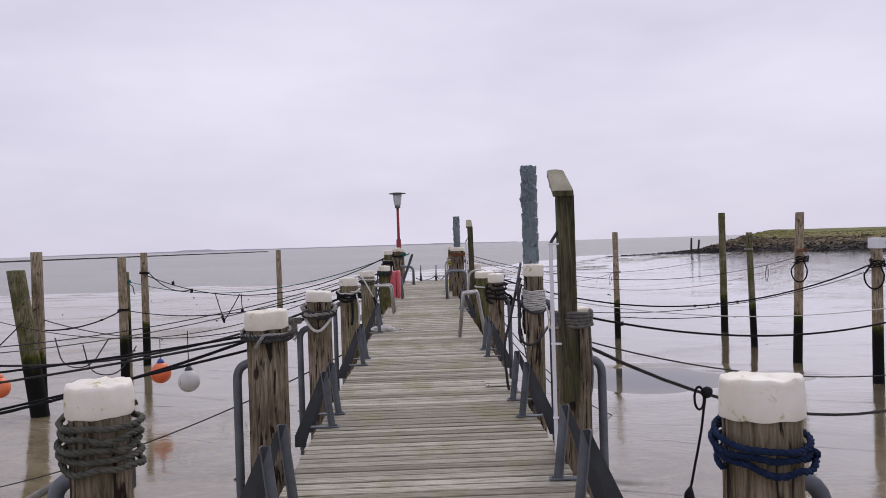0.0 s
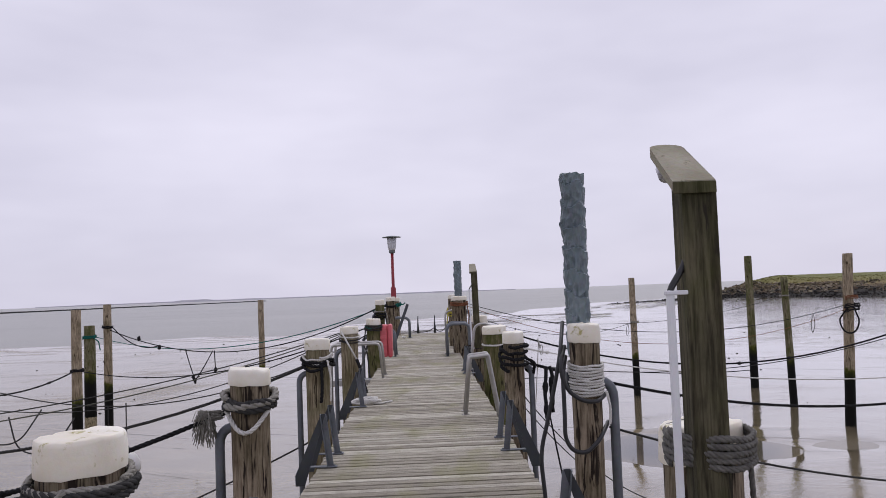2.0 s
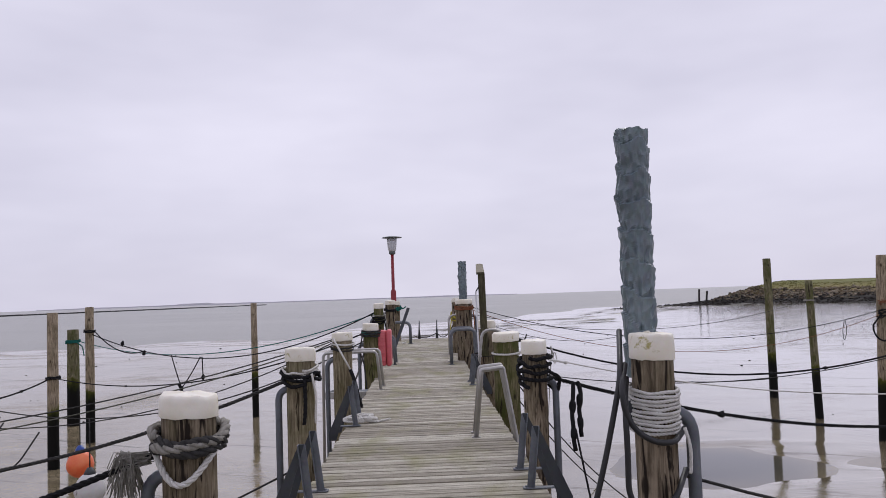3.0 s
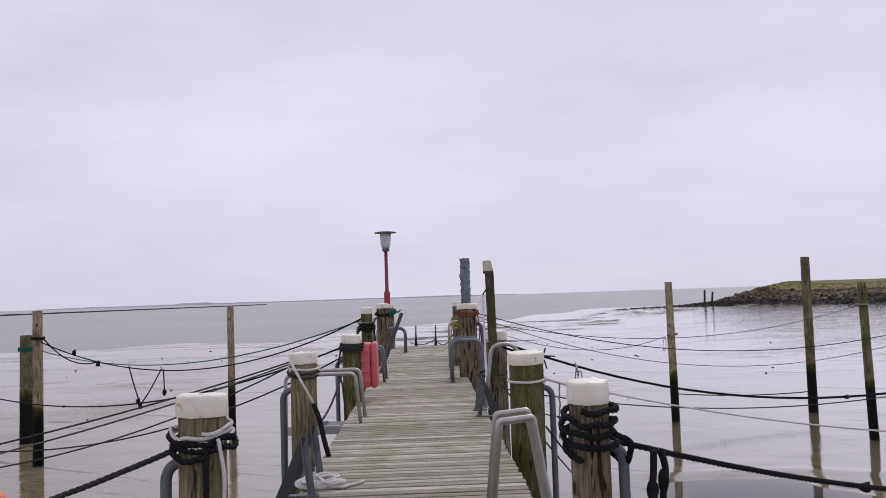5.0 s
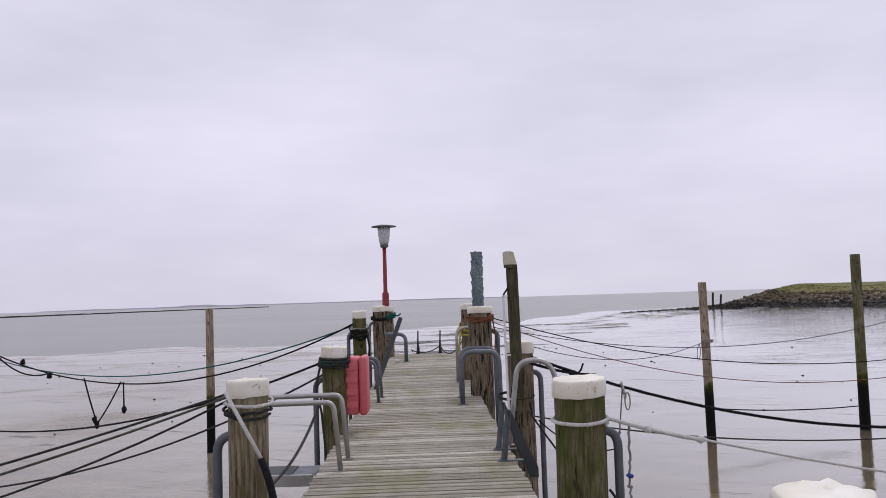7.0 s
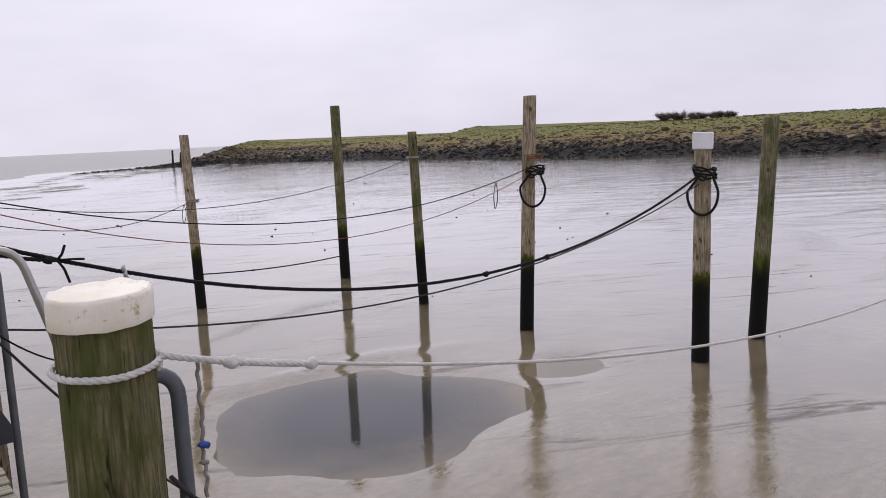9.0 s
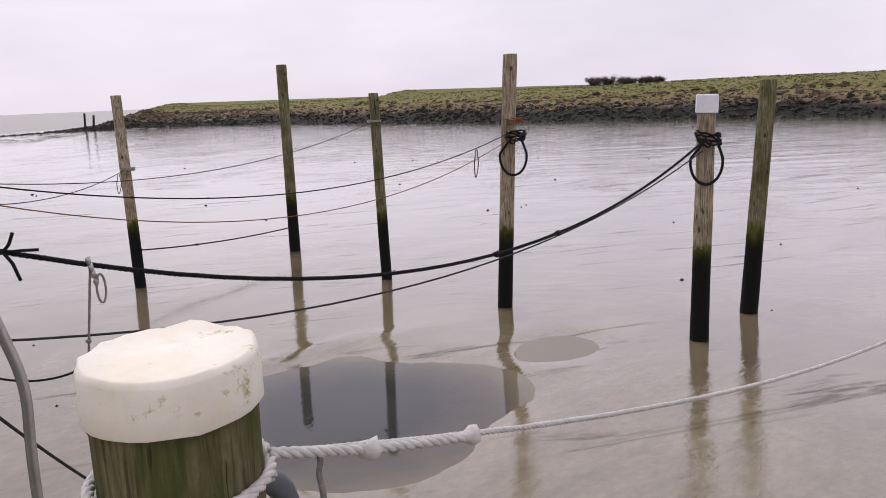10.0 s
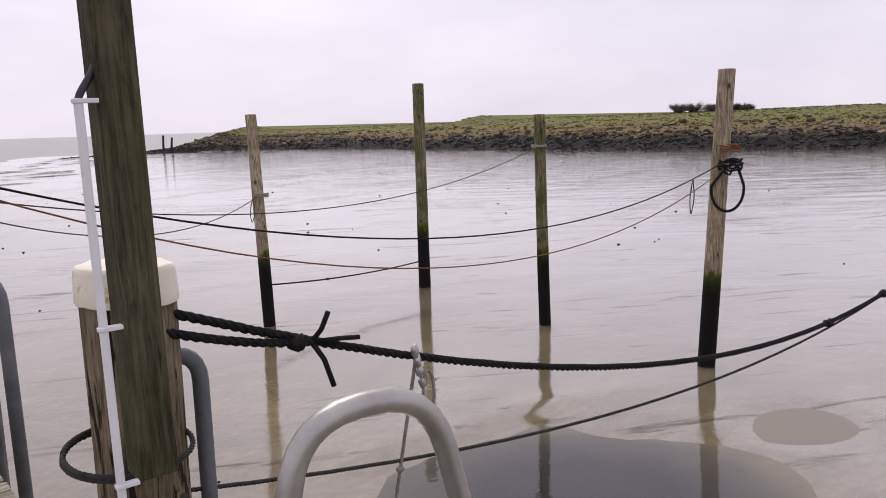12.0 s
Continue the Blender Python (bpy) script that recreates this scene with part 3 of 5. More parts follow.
def mud_z(x, y):
    z = MUD + 0.75 * smooth(14, 62, x) * (1 - smooth(-12, 25, y - shore_y(x)))
    near = smooth(90, 40, math.hypot(x, y - 15))
    z += (0.03 - 0.018 * near) * noise.noise(Vector((x * 0.16, y * 0.30, 0))) + 0.005 * near * noise.noise(Vector((x * 0.7, y * 1.1, 3)))
    # two shallow basins that hold water
    d = math.hypot((x - 5.55) / 2.3, (y - 22.05) / 2.3) + 0.22 * noise.noise(Vector((x * 0.55, y * 0.55, 4))) + 0.08 * noise.noise(Vector((x * 2, y * 2, 1)))
    z -= 0.07 * smooth(1.35, 0.45, d)
    d = math.hypot((x - 9.1) / 0.8, (y - 21.7) / 0.65) + 0.2 * noise.noise(Vector((x, y, 7)))
    z -= 0.05 * smooth(1.5, 0.3, d)
    d = y - (24.35 + 0.16 * math.sin(x * 1.1) - 0.15 * (x - 6))
    z += 0.036 * math.exp(-(d / 0.17) ** 2) * smooth(2.0, 4.2, x) * smooth(10.0, 8.0, x) * (0.7 + noise.noise(Vector((x * 1.7, y, 2))))
    s = y - shore_y(x)
    z += 0.05 * smooth(-60, 0, s) * noise.noise(Vector((x * 0.07, y * 0.05, 5)))
    return z - 0.12 * smooth(-12, 60, s) - 3 * smooth(200, 900, s)


def axis(lo, hi, step, far, grow):
    out = [lo + step * i for i in range(int((hi - lo) / step) + 1)]
    d, a, b = step, lo, out[-1]
    while b < far:
        d *= grow
        a, b = a - d, b + d
        out = [a] + out + [b]
    return out


xs, ys = axis(-16, 24, 0.22, 3500, 1.13), axis(-2, 40, 0.24, 3500, 1.09)
gv = [(x, y, mud_z(x, y)) for y in ys for x in xs]
gw = len(xs)
gf = [(j * gw + i, j * gw + i + 1, (j + 1) * gw + i + 1, (j + 1) * gw + i) for j in range(len(ys) - 1) for i in range(gw - 1)]
thing("ground", "wet grey-brown tidal mud flat with shallow puddles", "mud flat", kind="structure", data=mesh_of("ground", gv, gf, M["mud"]))

SEA = MUD - 0.055
sx = [-3500, -1200, -300, -120] + list(range(-80, 81, 8)) + [120, 300, 1200, 3500]
sv, sf = [], []
for x in sx:
    for d in (-14, 20, 80, 250, 900, 3400):
        sv.append((x, shore_y(x) + d, SEA))
for i in range(len(sx) - 1):
    for k in range(5):
        a = i * 6 + k
        sf.append((a, a + 6, a + 7, a + 1))
thing("water", "grey-green shallow sea under an overcast sky", "sea", kind="structure", data=mesh_of("water", sv, sf, M["sea"]))

pv, n_p = [(6.5, 22.0, MUD - 0.034)], 40
for i in range(n_p):
    a = 2 * math.pi * i / n_p
    pv.append((6.5 + 3.9 * math.cos(a), 22.0 + 3.0 * math.sin(a), MUD - 0.034))
thing("puddle", "still dark puddle lying on the mud flat", "puddle", kind="structure",
      data=mesh_of("puddle", pv, [(0, 1 + i, 1 + (i + 1) % n_p) for i in range(n_p)], M["puddle"]))

# low coast far across the water, its haze painted in as a pale colour
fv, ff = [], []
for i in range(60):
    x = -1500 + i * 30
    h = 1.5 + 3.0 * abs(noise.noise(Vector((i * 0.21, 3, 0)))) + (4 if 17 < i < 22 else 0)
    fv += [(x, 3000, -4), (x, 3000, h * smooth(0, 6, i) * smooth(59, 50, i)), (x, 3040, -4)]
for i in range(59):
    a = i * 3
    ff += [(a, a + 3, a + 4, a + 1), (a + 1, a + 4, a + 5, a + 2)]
thing("backdrop", "low coast across the sea with haze painted into its colour", "coast", kind="structure", data=mesh_of("backdrop", fv, ff, M["far"], False))

# breakwater on the left horizon
bv, bf = [], []
for i in range(60):
    t = i / 59
    x, y = -330 + 115 * t, 470 + 520 * t
    w, h = 1.6, SEA + 0.75 + 0.35 * noise.noise(Vector((i * 0.8, 1, 4))) + 0.25
    bv += [(x - w, y, SEA - 1), (x - w * 0.5, y, h), (x + w * 0.5, y, h), (x + w, y, SEA - 1)]
for i in range(59):
    a = i * 4
    bf += [(a + k, a + k + 1, a + 5 + k, a + 4 + k) for k in range(3)]
thing("breakwater", "low dark stone breakwater in the sea", "breakwater", data=mesh_of("breakwater", bv, bf, M["black_stone"], False))


# ---- the sea bank ----
def bank_line(t):
    """Foot of the bank from the point (t = 0) towards the land (t = 1)."""
    pts = [(29, 158), (38, 154), (45, 150), (51, 146), (57, 138), (61, 120), (61.5, 100), (61, 82), (63, 68), (67, 56), (69, 44), (69, 26), (69, 6), (69, -20)]
    k = t * (len(pts) - 1)
    i = min(int(k), len(pts) - 2)
    return Vector(pts[i]).lerp(Vector(pts[i + 1]), k - i)


def bank_z(t, u):
    """Height of the bank, u metres inland of its foot."""
    foot = MUD + 0.75 * smooth(14, 62, bank_line(t).x) - 0.1
    full = smooth(0.12, 0.20, t)
    top = 1.45 + 0.6 * smooth(0.25, 0.75, t) + 0.2 * noise.noise(Vector((t * 9, 2, 0))) - foot
    prof = 0.42 * smooth(0, 5, u) + 0.34 * smooth(4, 10, u) + 0.24 * smooth(8, 17, u)
    rough = 0.28 * noise.noise(Vector((t * 70, u * 0.5, 1))) * smooth(0, 3, u) * smooth(16, 9, u)
    return foot + (top * prof + rough) * (0.06 + 0.30 * smooth(0.03, 0.14, t) + 0.64 * full) + (0.6 * math.exp(-((t - 0.215) / 0.022) ** 2) + 0.8 * math.exp(-((t - 0.45) / 0.008) ** 2)) * smooth(3, 8, u)


def bank_point(t, u):
    p = bank_line(t)
    k = smooth(0.1, 0.5, t)
    return Vector((p.x + u * (0.80 + 0.17 * k), p.y + u * (0.60 - 0.36 * k), bank_z(t, u)))


NT = 260
us = [-1, 0, 0.6, 1.2, 2, 2.8, 3.6, 4.5, 5.4, 6.4, 7.5, 8.7, 10, 11.5, 13.2, 15, 17, 20, 30, 60, 140]
kv = [bank_point(i / NT, u) - Vector((0, 0, 0.4 if u < 0 else 0)) for i in range(NT + 1) for u in us]
kw = len(us)
kf = [(i * kw + k, i * kw + k + 1, (i + 1) * kw + k + 1, (i + 1) * kw + k) for i in range(NT) for k in range(kw - 1)]
thing("sea_bank", "grassy sea bank with stony slope above the mud", "embankment", kind="structure", data=mesh_of("sea_bank", kv, kf, M["bank"]))


def stones(name, label, mat, count, t0, t1, u0, u1, s0, s1, seed):
    """Loose stones on the slope, as flat angular blocks."""
    rnd = random.Random(seed)
    verts, faces = [], []
    for _ in range(count):
        t, u = rnd.uniform(t0, t1), rnd.uniform(u0, u1)
        c = bank_point(t, u)
        s = s0 + (s1 - s0) * rnd.random() ** 2.5
        m = Euler((rnd.uniform(-0.5, 0.5), rnd.uniform(-0.5, 0.5), rnd.uniform(0, 3.1))).to_matrix()
        base = len(verts)
        dims = Vector((s * rnd.uniform(0.7, 1.5), s * rnd.uniform(0.6, 1.0), s * rnd.uniform(0.25, 0.6)))
        for i in range(8):
            q = Vector(((i & 1) * 2 - 1, ((i >> 1) & 1) * 2 - 1, ((i >> 2) & 1) * 2 - 1))
            q = Vector((q.x * dims.x, q.y * dims.y, q.z * dims.z)) * rnd.uniform(0.6, 1.05) * 0.5
            verts.append(c + m @ q)
        for f in ((0, 2, 3, 1), (4, 5, 7, 6), (0, 1, 5, 4), (2, 6, 7, 3), (0, 4, 6, 2), (1, 3, 7, 5)):
            faces.append(tuple(base + i for i in f))
    return thing(name, label, "stones", kind="stuff", data=mesh_of(name, verts, faces, M[mat], False))


stones("weed_stones", "black weed-covered stones at the foot of the bank", "weed_rock", 5200, 0.02, 0.95, -0.6, 4.8, 0.15, 0.7, 3)
stones("slope_stones", "brown broken stones on the bank's slope", "rock", 2600, 0.16, 0.95, 3.4, 8.5, 0.15, 0.75, 4)
stones("rubble_heap", "pale rubble heaped at the end of the bank", "rubble", 1100, 0.165, 0.36, 2.5, 8.5, 0.2, 0.8, 5)

# low tussocks of rough grass on the brow
rnd = random.Random(8)
tv, tf = [], []
for _ in range(5200):
    t, u = rnd.uniform(0.2, 0.95), rnd.uniform(5.5, 18)
    c = bank_point(t, u)
    for _ in range(3):
        a, h, w = rnd.uniform(0, 6.28), rnd.uniform(0.06, 0.16), rnd.uniform(0.08, 0.25)
        d = Vector((math.cos(a), math.sin(a), 0)) * w
        o = Vector((rnd.uniform(-0.2, 0.2), rnd.uniform(-0.2, 0.2), -0.05))
        base = len(tv)
        tv += [c + o - d, c + o + d, c + o + d * 0.3 + Vector((rnd.uniform(-.1, .1), 0, h))]
        tf.append((base, base + 1, base + 2))
thing("bank_grass", "rough green and straw-coloured grass on the bank", "grass", kind="stuff", data=mesh_of("bank_grass", tv, tf, M["bank"], False))


def bush(c, w, h, seed):
    """A bare shrub: stems that fork from the ground into a cloud of twigs."""
    rnd = random.Random(seed)
    c = Vector(c)
    ob = thing("bush", "bare brown shrub on the grassy bank top", "bush", at=c, group="bushes on the bank")
    v, f = [], []
    tips = []
    for _ in range(34):
        tip = Vector((rnd.uniform(-w, w), rnd.uniform(-w, w) * 0.6, 0))
        tip.z = h * rnd.uniform(0.15, 0.8) * (1 - 0.35 * (tip.x / w) ** 2)
        sweep([Vector((tip.x * 0.35, tip.y * 0.35, -0.1)), tip * 0.55, tip], 0.03, 4, False, v, f, [0.05, 0.035, 0.015])
        tips.append(tip)
    part("trunk", mesh_of("trunk", v, f, M["bush"]), ob)
    v, f = [], []
    for tip in tips:
        for _ in range(150):
            s = tip * rnd.uniform(0.55, 1.0) + Vector((rnd.gauss(0, w * 0.13), rnd.gauss(0, w * 0.1), rnd.gauss(0, 0.12)))
            d = Vector((rnd.uniform(-0.6, 0.6), rnd.uniform(-0.6, 0.6), rnd.uniform(0.2, 1.0))) * rnd.uniform(0.12, 0.3)
            q = d.orthogonal().normalized() * 0.03
            b0 = len(v)
            v += [s - q, s + q, s + d]
            f.append((b0, b0 + 1, b0 + 2))
    part("crown", mesh_of("crown", v, f, M["bush"], False), ob)
    return ob


for i, (t, u, w, h) in enumerate([(0.599, 17.5, 1.25, 1.25), (0.610, 17.5, 1.5, 1.3), (0.624, 17.5, 1.5, 0.95), (0.636, 17.5, 1.0, 0.75), (0.643, 18.0, 1.0, 0.7)]):
    bush(bank_point(t, u), w, h, i)

# two old stakes on the point
for i, (x, y, top, lean) in enumerate([(46.2, 152, 1.0, 0.15), (47.3, 151.5, 0.65, 0.3)]):
    zb = -2.2
    ob = thing("stake", "dark leaning timber stake on the stony point", "stake", (x, y, zb), "stakes on the point")
    part("shaft", shaft_mesh("shaft", 0.2, 0.17, top - zb, M["weed_rock"], i, 10, lean=(lean, 0)), ob)


# ---- mooring poles out on the mud ----
def mooring_pole(x, y, top, r, mat, seed, lean=(0, 0), label="weathered wooden mooring pole standing in the mud", base=None):
    zb = mud_z(x, y) - 0.6
    ob = thing("mooring_pole", label, "mooring pole", (x - lean[0], y - lean[1], zb), "mooring poles on the flats")
    part("shaft", shaft_mesh("shaft", r * 1.12, r, top - zb, M[mat], seed, 20, 0.06, 0.05, None, lean), ob)
    return ob


mooring_pole(6.64, 31.47, 1.675, 0.105, "pole", 1, (0.1, 0.5), "slim brown mooring pole with a cord tied on")
mooring_pole(10.92, 31.9, 2.30, 0.125, "pole_green", 2)
mooring_pole(10.27, 27.39, 1.50, 0.10, "pole_green", 3, (-0.1, 0))
mooring_pole(10.38, 23.7, 2.03, 0.12, "pole", 4, (0.12, -0.2), "tall pale mooring pole with black rope loops")
white_pole = mooring_pole(10.75, 20.26, 1.03, 0.125, "pole", 5, (0.02, -0.05), "grey mooring pole with a square white cap")
part("cap_block", box_mesh("cap_block", (-0.15, -0.15, 0), (0.15, 0.15, 0.26), M["white_paint"], 0.015), white_pole, "white painted cap block",
     (0.02, -0.05, 1.0 - white_pole.location.z)).rotation_euler = (0, 0.03, -0.99)
mooring_pole(12.85, 20.4, 1.43, 0.13, "pole_green", 6, (0.32, -0.1), "green leaning mooring pole in the mud")
mooring_pole(-6.38, 31.57, 1.40, 0.10, "pole", 7)
mooring_pole(-10.12, 27.58, 1.45, 0.115, "pole", 8)
mooring_pole(-9.45, 24.0, 1.34, 0.12, "pole", 9)
mooring_pole(-12.17, 31.04, 0.74, 0.18, "pole_green", 10, (0, 0), "short thick mooring pole with green cord")
mooring_pole(-9.95, 20.0, 1.55, 0.135, "pole", 11)
mooring_pole(-10.15, 19.4, 1.12, 0.20, "pole_green", 12, (-0.55, 0), "thick leaning mooring post with a split top")
# poles that carry the ropes running out of sight
for i, (x, y) in enumerate([(11.44, 17.27), (12.84, 15.92), (9.8, 11.4), (-10.0, 15.6), (-9.0, 10.7), (-9.5, 6.25)]):
    mooring_pole(x, y, 2.0, 0.125, "pole", 20 + i)


# ---- the jetty ----
def left_x(y):
    return -0.88 - 0.023 * y


def right_x(y):
    return 0.92 - 0.025 * y


Y0, Y1, PITCH = -3.0, 32.3, 0.1195

jetty = thing("jetty", "long narrow floating jetty with weathered plank deck", "jetty", kind="structure")
for side, fx in (("left", left_x), ("right", right_x)):
    k = 1 if side == "left" else -1
    v = []
    for y in (Y0, Y1):
        x = fx(y) + 0.05 * k
        v += [(x, y, -0.035), (x + 0.09 * k, y, -0.035), (x + 0.09 * k, y, -0.22), (x, y, -0.22)]
    part("side_beam", mesh_of("side_beam", v, [(0, 1, 5, 4), (1, 2, 6, 5), (2, 3, 7, 6), (3, 0, 4, 7), (0, 3, 2, 1), (4, 5, 6, 7)], M["beam"], False), jetty)
for i in range(10):
    y = -1.5 + i * 3.6
    part("float", box_mesh("float", (left_x(y) + 0.2, y - 0.9, -0.75), (right_x(y) - 0.2, y + 0.9, -0.225), M["beam"], 0.05), jetty)
for i in range(12):
    y = -2.6 + i * 3.1
    part("cross_beam", box_mesh("cross_beam", (left_x(y) + 0.15, y - 0.04, -0.2), (right_x(y) - 0.15, y + 0.04, -0.04), M["beam"], 0.005), jetty)


def mooring_post(x, y, top, r, mat, seed, cap_r=None, cap_h=0.13, tilt=(0, 0), label="brown cracked timber mooring post with white cap"):
    """A thick guide post of the jetty, driven into the mud, with its white hood."""
    zb = mud_z(x, y) - 0.5
    ob = thing("mooring_post", label, "mooring post", (x, y, zb), "posts along the jetty")
    part("shaft", shaft_mesh("shaft", r * 1.06, r, top - 0.03 - zb, M[mat], seed, 40, 0.07, 0.09, 34), ob)
    part("cap", cap_mesh(cap_r or r + 0.013, cap_h, seed, tilt), ob, "crumpled white plastic cap", (0, 0, top - zb))
    return ob


GREEN = "algae-green timber mooring post with white cap"
POSTS = [
    (-1.30, 3.20, 0.97, 0.118, "post", 0.115), (-1.22, 5.75, 1.03, 0.142, "post", 0.12), (-1.23, 8.18, 1.02, 0.125, "post", 0.10),
    (-1.36, 11.82, 1.00, 0.132, "post_tan", 0.115), (-1.43, 15.42, 0.98, 0.135, "post_tan", 0.11), (-1.39, 19.24, 0.97, 0.14, "post_green", 0.12),
    (-1.63, 24.22, 1.30, 0.12, "post_green", 0.12), (-1.60, 28.0, 1.35, 0.14, "post", 0.12), (-1.63, 31.45, 1.30, 0.13, "post", 0.12),
    (1.10, 2.90, 0.97, 0.135, "post", 0.135), (0.905, 5.87, 0.97, 0.14, "post", 0.13), (0.91, 8.21, 1.22, 0.098, "post", 0.115),
    (0.77, 11.97, 0.99, 0.112, "post", 0.12), (0.79, 15.68, 0.895, 0.18, "post_green", 0.115), (0.745, 19.74, 0.935, 0.165, "post", 0.13),
    (0.40, 22.46, 1.33, 0.185, "post", 0.10), (0.30, 24.9, 1.36, 0.15, "post", 0.10),
]
for i, (x, y, top, r, mat, ch) in enumerate(POSTS):
    mooring_post(x, y, top, r * 0.96, mat, i + 1, r + 0.004, ch, (0.05 * math.sin(i * 2.1), 0.04 * math.cos(i)), GREEN if mat == "post_green" else "tan and green timber mooring post with white cap" if mat == "post_tan" else "brown cracked timber mooring post with white cap")


def guide_pipe(x, y, top, out):
    """The bent steel pipe that slides along a post's outer side; out: -1 or 1 across the jetty."""
    ob = thing("guide_pipe", "bent grey steel guide pipe beside a mooring post", "pipe", (x, y, 0), "guide pipes of the posts")
    part("pipe", tube_mesh("pipe", [(-0.24 * out, 0, top), (0.0, 0, top), (0.0, 0, -2.75)], 0.031, M["pipe"], 0.13, 14), ob)
    part("flange", box_mesh("flange", (-0.28 * out - 0.02, -0.05, top - 0.06), (-0.28 * out + 0.02, 0.05, top + 0.06), M["beam"], 0.006), ob)
    return ob


for x, y, top, r, mat, ch in POSTS:
    out = -1 if x < -0.5 else 1
    guide_pipe(x + out * (r + 0.078), y + 0.02, top - 0.36, out)


def bracket(y, side):
    """A triangular steel gusset on the deck's edge: foot plate, inner leg, broad outer plate."""
    fx = left_x(y) if side < 0 else right_x(y)
    ob = thing("edge_bracket", "grey steel triangular bracket bolted to the deck edge", "bracket", (fx, y, 0.0), "brackets along the deck edge")
    k = -side
    part("foot", box_mesh("foot", (min(0.17 * k, -0.06 * k), -0.03, 0.004), (max(0.17 * k, -0.06 * k), 0.03, 0.014), M["steel"], 0.002), ob)
    bm = bmesh.new()
    box_bm(bm, (-0.027, -0.004, 0), (0.027, 0.004, 0.44), 0.002)
    box_bm(bm, (-0.027 if k > 0 else 0.020, -0.03, 0), (-0.020 if k > 0 else 0.027, 0.03, 0.44), 0.002)
    for v in bm.verts:
        v.co.x += 0.115 * k - v.co.z * 0.12 * k
        v.co.z += 0.012
    part("leg", bm_mesh("leg", bm, M["steel"]), ob)
    v = []
    for yy in (-0.006, 0.006):
        v += [(0.082 * k, yy, 0.455), (0.045 * k, yy, 0.455), (-0.19 * k, yy, -0.06), (-0.19 * k, yy, -0.15), (-0.11 * k, yy, -0.15)]
    part("outer_plate", mesh_of("outer_plate", v, [(0, 1, 2, 3, 4), (9, 8, 7, 6, 5)] + [(i, (i + 1) % 5, 5 + (i + 1) % 5, 5 + i) for i in range(5)], M["beam"], False), ob)
    v, f = [], []
    sweep([(0.145 * k, 0.0, 0.012), (0.145 * k, 0, 0.026)], 0.011, 6, False, v, f)
    part("bolt", mesh_of("bolt", v, f, M["steel"], False), ob)
    return ob


for y in (4.25, 4.75, 6.67, 7.18, 10.02, 10.58, 13.65, 14.2):
    bracket(y, -1)
for y in (4.4, 5.05, 6.85, 7.55, 10.45, 11.1, 17.42, 17.96):
    bracket(y, 1)

# ---- signal posts: square timbers with a sloped wooden hood over a lamp ----
def hooded_timber(x, y, z0, top, w, label, hood_dx):
    ob = thing("lamp_post", label, "lamp post", (x, y, 0))
    shaft = box_mesh("timber", (-w / 2, -0.06, z0), (w / 2, 0.06, top - 0.045), M["timber"], 0.006)
    for q in shaft.vertices:
        if q.co.z > top - 0.06:
            q.co.z += 0.075 * (q.co.y + 0.06) / 0.12
    part("timber", shaft, ob)
    # a board sloping up and away, its far end rounded, over a dark fascia
    half, steps = w / 2 + 0.002, 8
    rim = [(-half - 0.030, -0.07, -0.042), (half - 0.008, -0.07, -0.042)]
    for i in range(steps + 1):
        q = math.pi * i / steps
        rim.append((half * math.cos(q) + hood_dx, 0.165 + 0.04 * math.sin(q), 0.106 + 0.018 * math.sin(q)))
    n = len(rim)
    vv = [(x, y, top + z + h) for h in (0.0, 0.034) for x, y, z in rim]
    ff = [tuple(range(n - 1, -1, -1)), tuple(range(n, 2 * n))] + [(i, (i + 1) % n, n + (i + 1) % n, n + i) for i in range(n)]
    hood = part("hood", mesh_of("hood", vv, ff, M["hood"], False), ob, "lichen-spotted wooden hood")
    part("fascia", box_mesh("fascia", (-half - 0.030, -0.078, top - 0.05), (half - 0.008, -0.071, top - 0.012), M["timber"], 0.002), hood)
    vv, ff = [], []
    sweep([(-0.055, 0.09, top + 0.032), (-0.055, 0.12, top + 0.062)], 0.034, 16, False, vv, ff)
    part("lamp", mesh_of("lamp", vv, ff, M["lamp_glass"]), ob, "small round lamp under the hood")
    px = -w / 2 - 0.055
    part("conduit", box_mesh("conduit", (px - 0.013, -0.07, 0.02), (px + 0.013, -0.048, top - 0.36), M["white_paint"], 0.008), ob, "white cable conduit")
    for z in (top - 0.375, top - 1.05, top - 1.55):
        part("clip", box_mesh("clip", (px - 0.017, -0.074, z), (px + 0.055, -0.045, z + 0.014), M["white_paint"], 0.003), ob)
    part("cable", tube_mesh("cable", [(px, -0.055, top - 0.41), (px, -0.055, top - 0.36), (-w / 2 + 0.01, -0.03, top - 0.27), (-w / 2 + 0.02, 0.02, top - 0.22)], 0.011, M["hose"], 0.03, 8), ob)
    return ob


M["hood"] = plain_mat("lichened_grey_board", (0.27, 0.25, 0.18), (0.36, 0.335, 0.26), 6, 0.85, 0, (1, 1, 1), 0.5, 0.006, ((0.10, 0.10, 0.05), 0.60))
hooded_timber(0.86, 5.66, 0.36, 1.80, 0.114, "dark square timber post with sloped hood and conduit", -0.035)
leaning = hooded_timber(0.688, 19.42, 0.30, 1.85, 0.125, "dark square timber post with sloped hood beside the ladder", -0.02)
leaning.rotation_euler = (0, -0.014, 0)


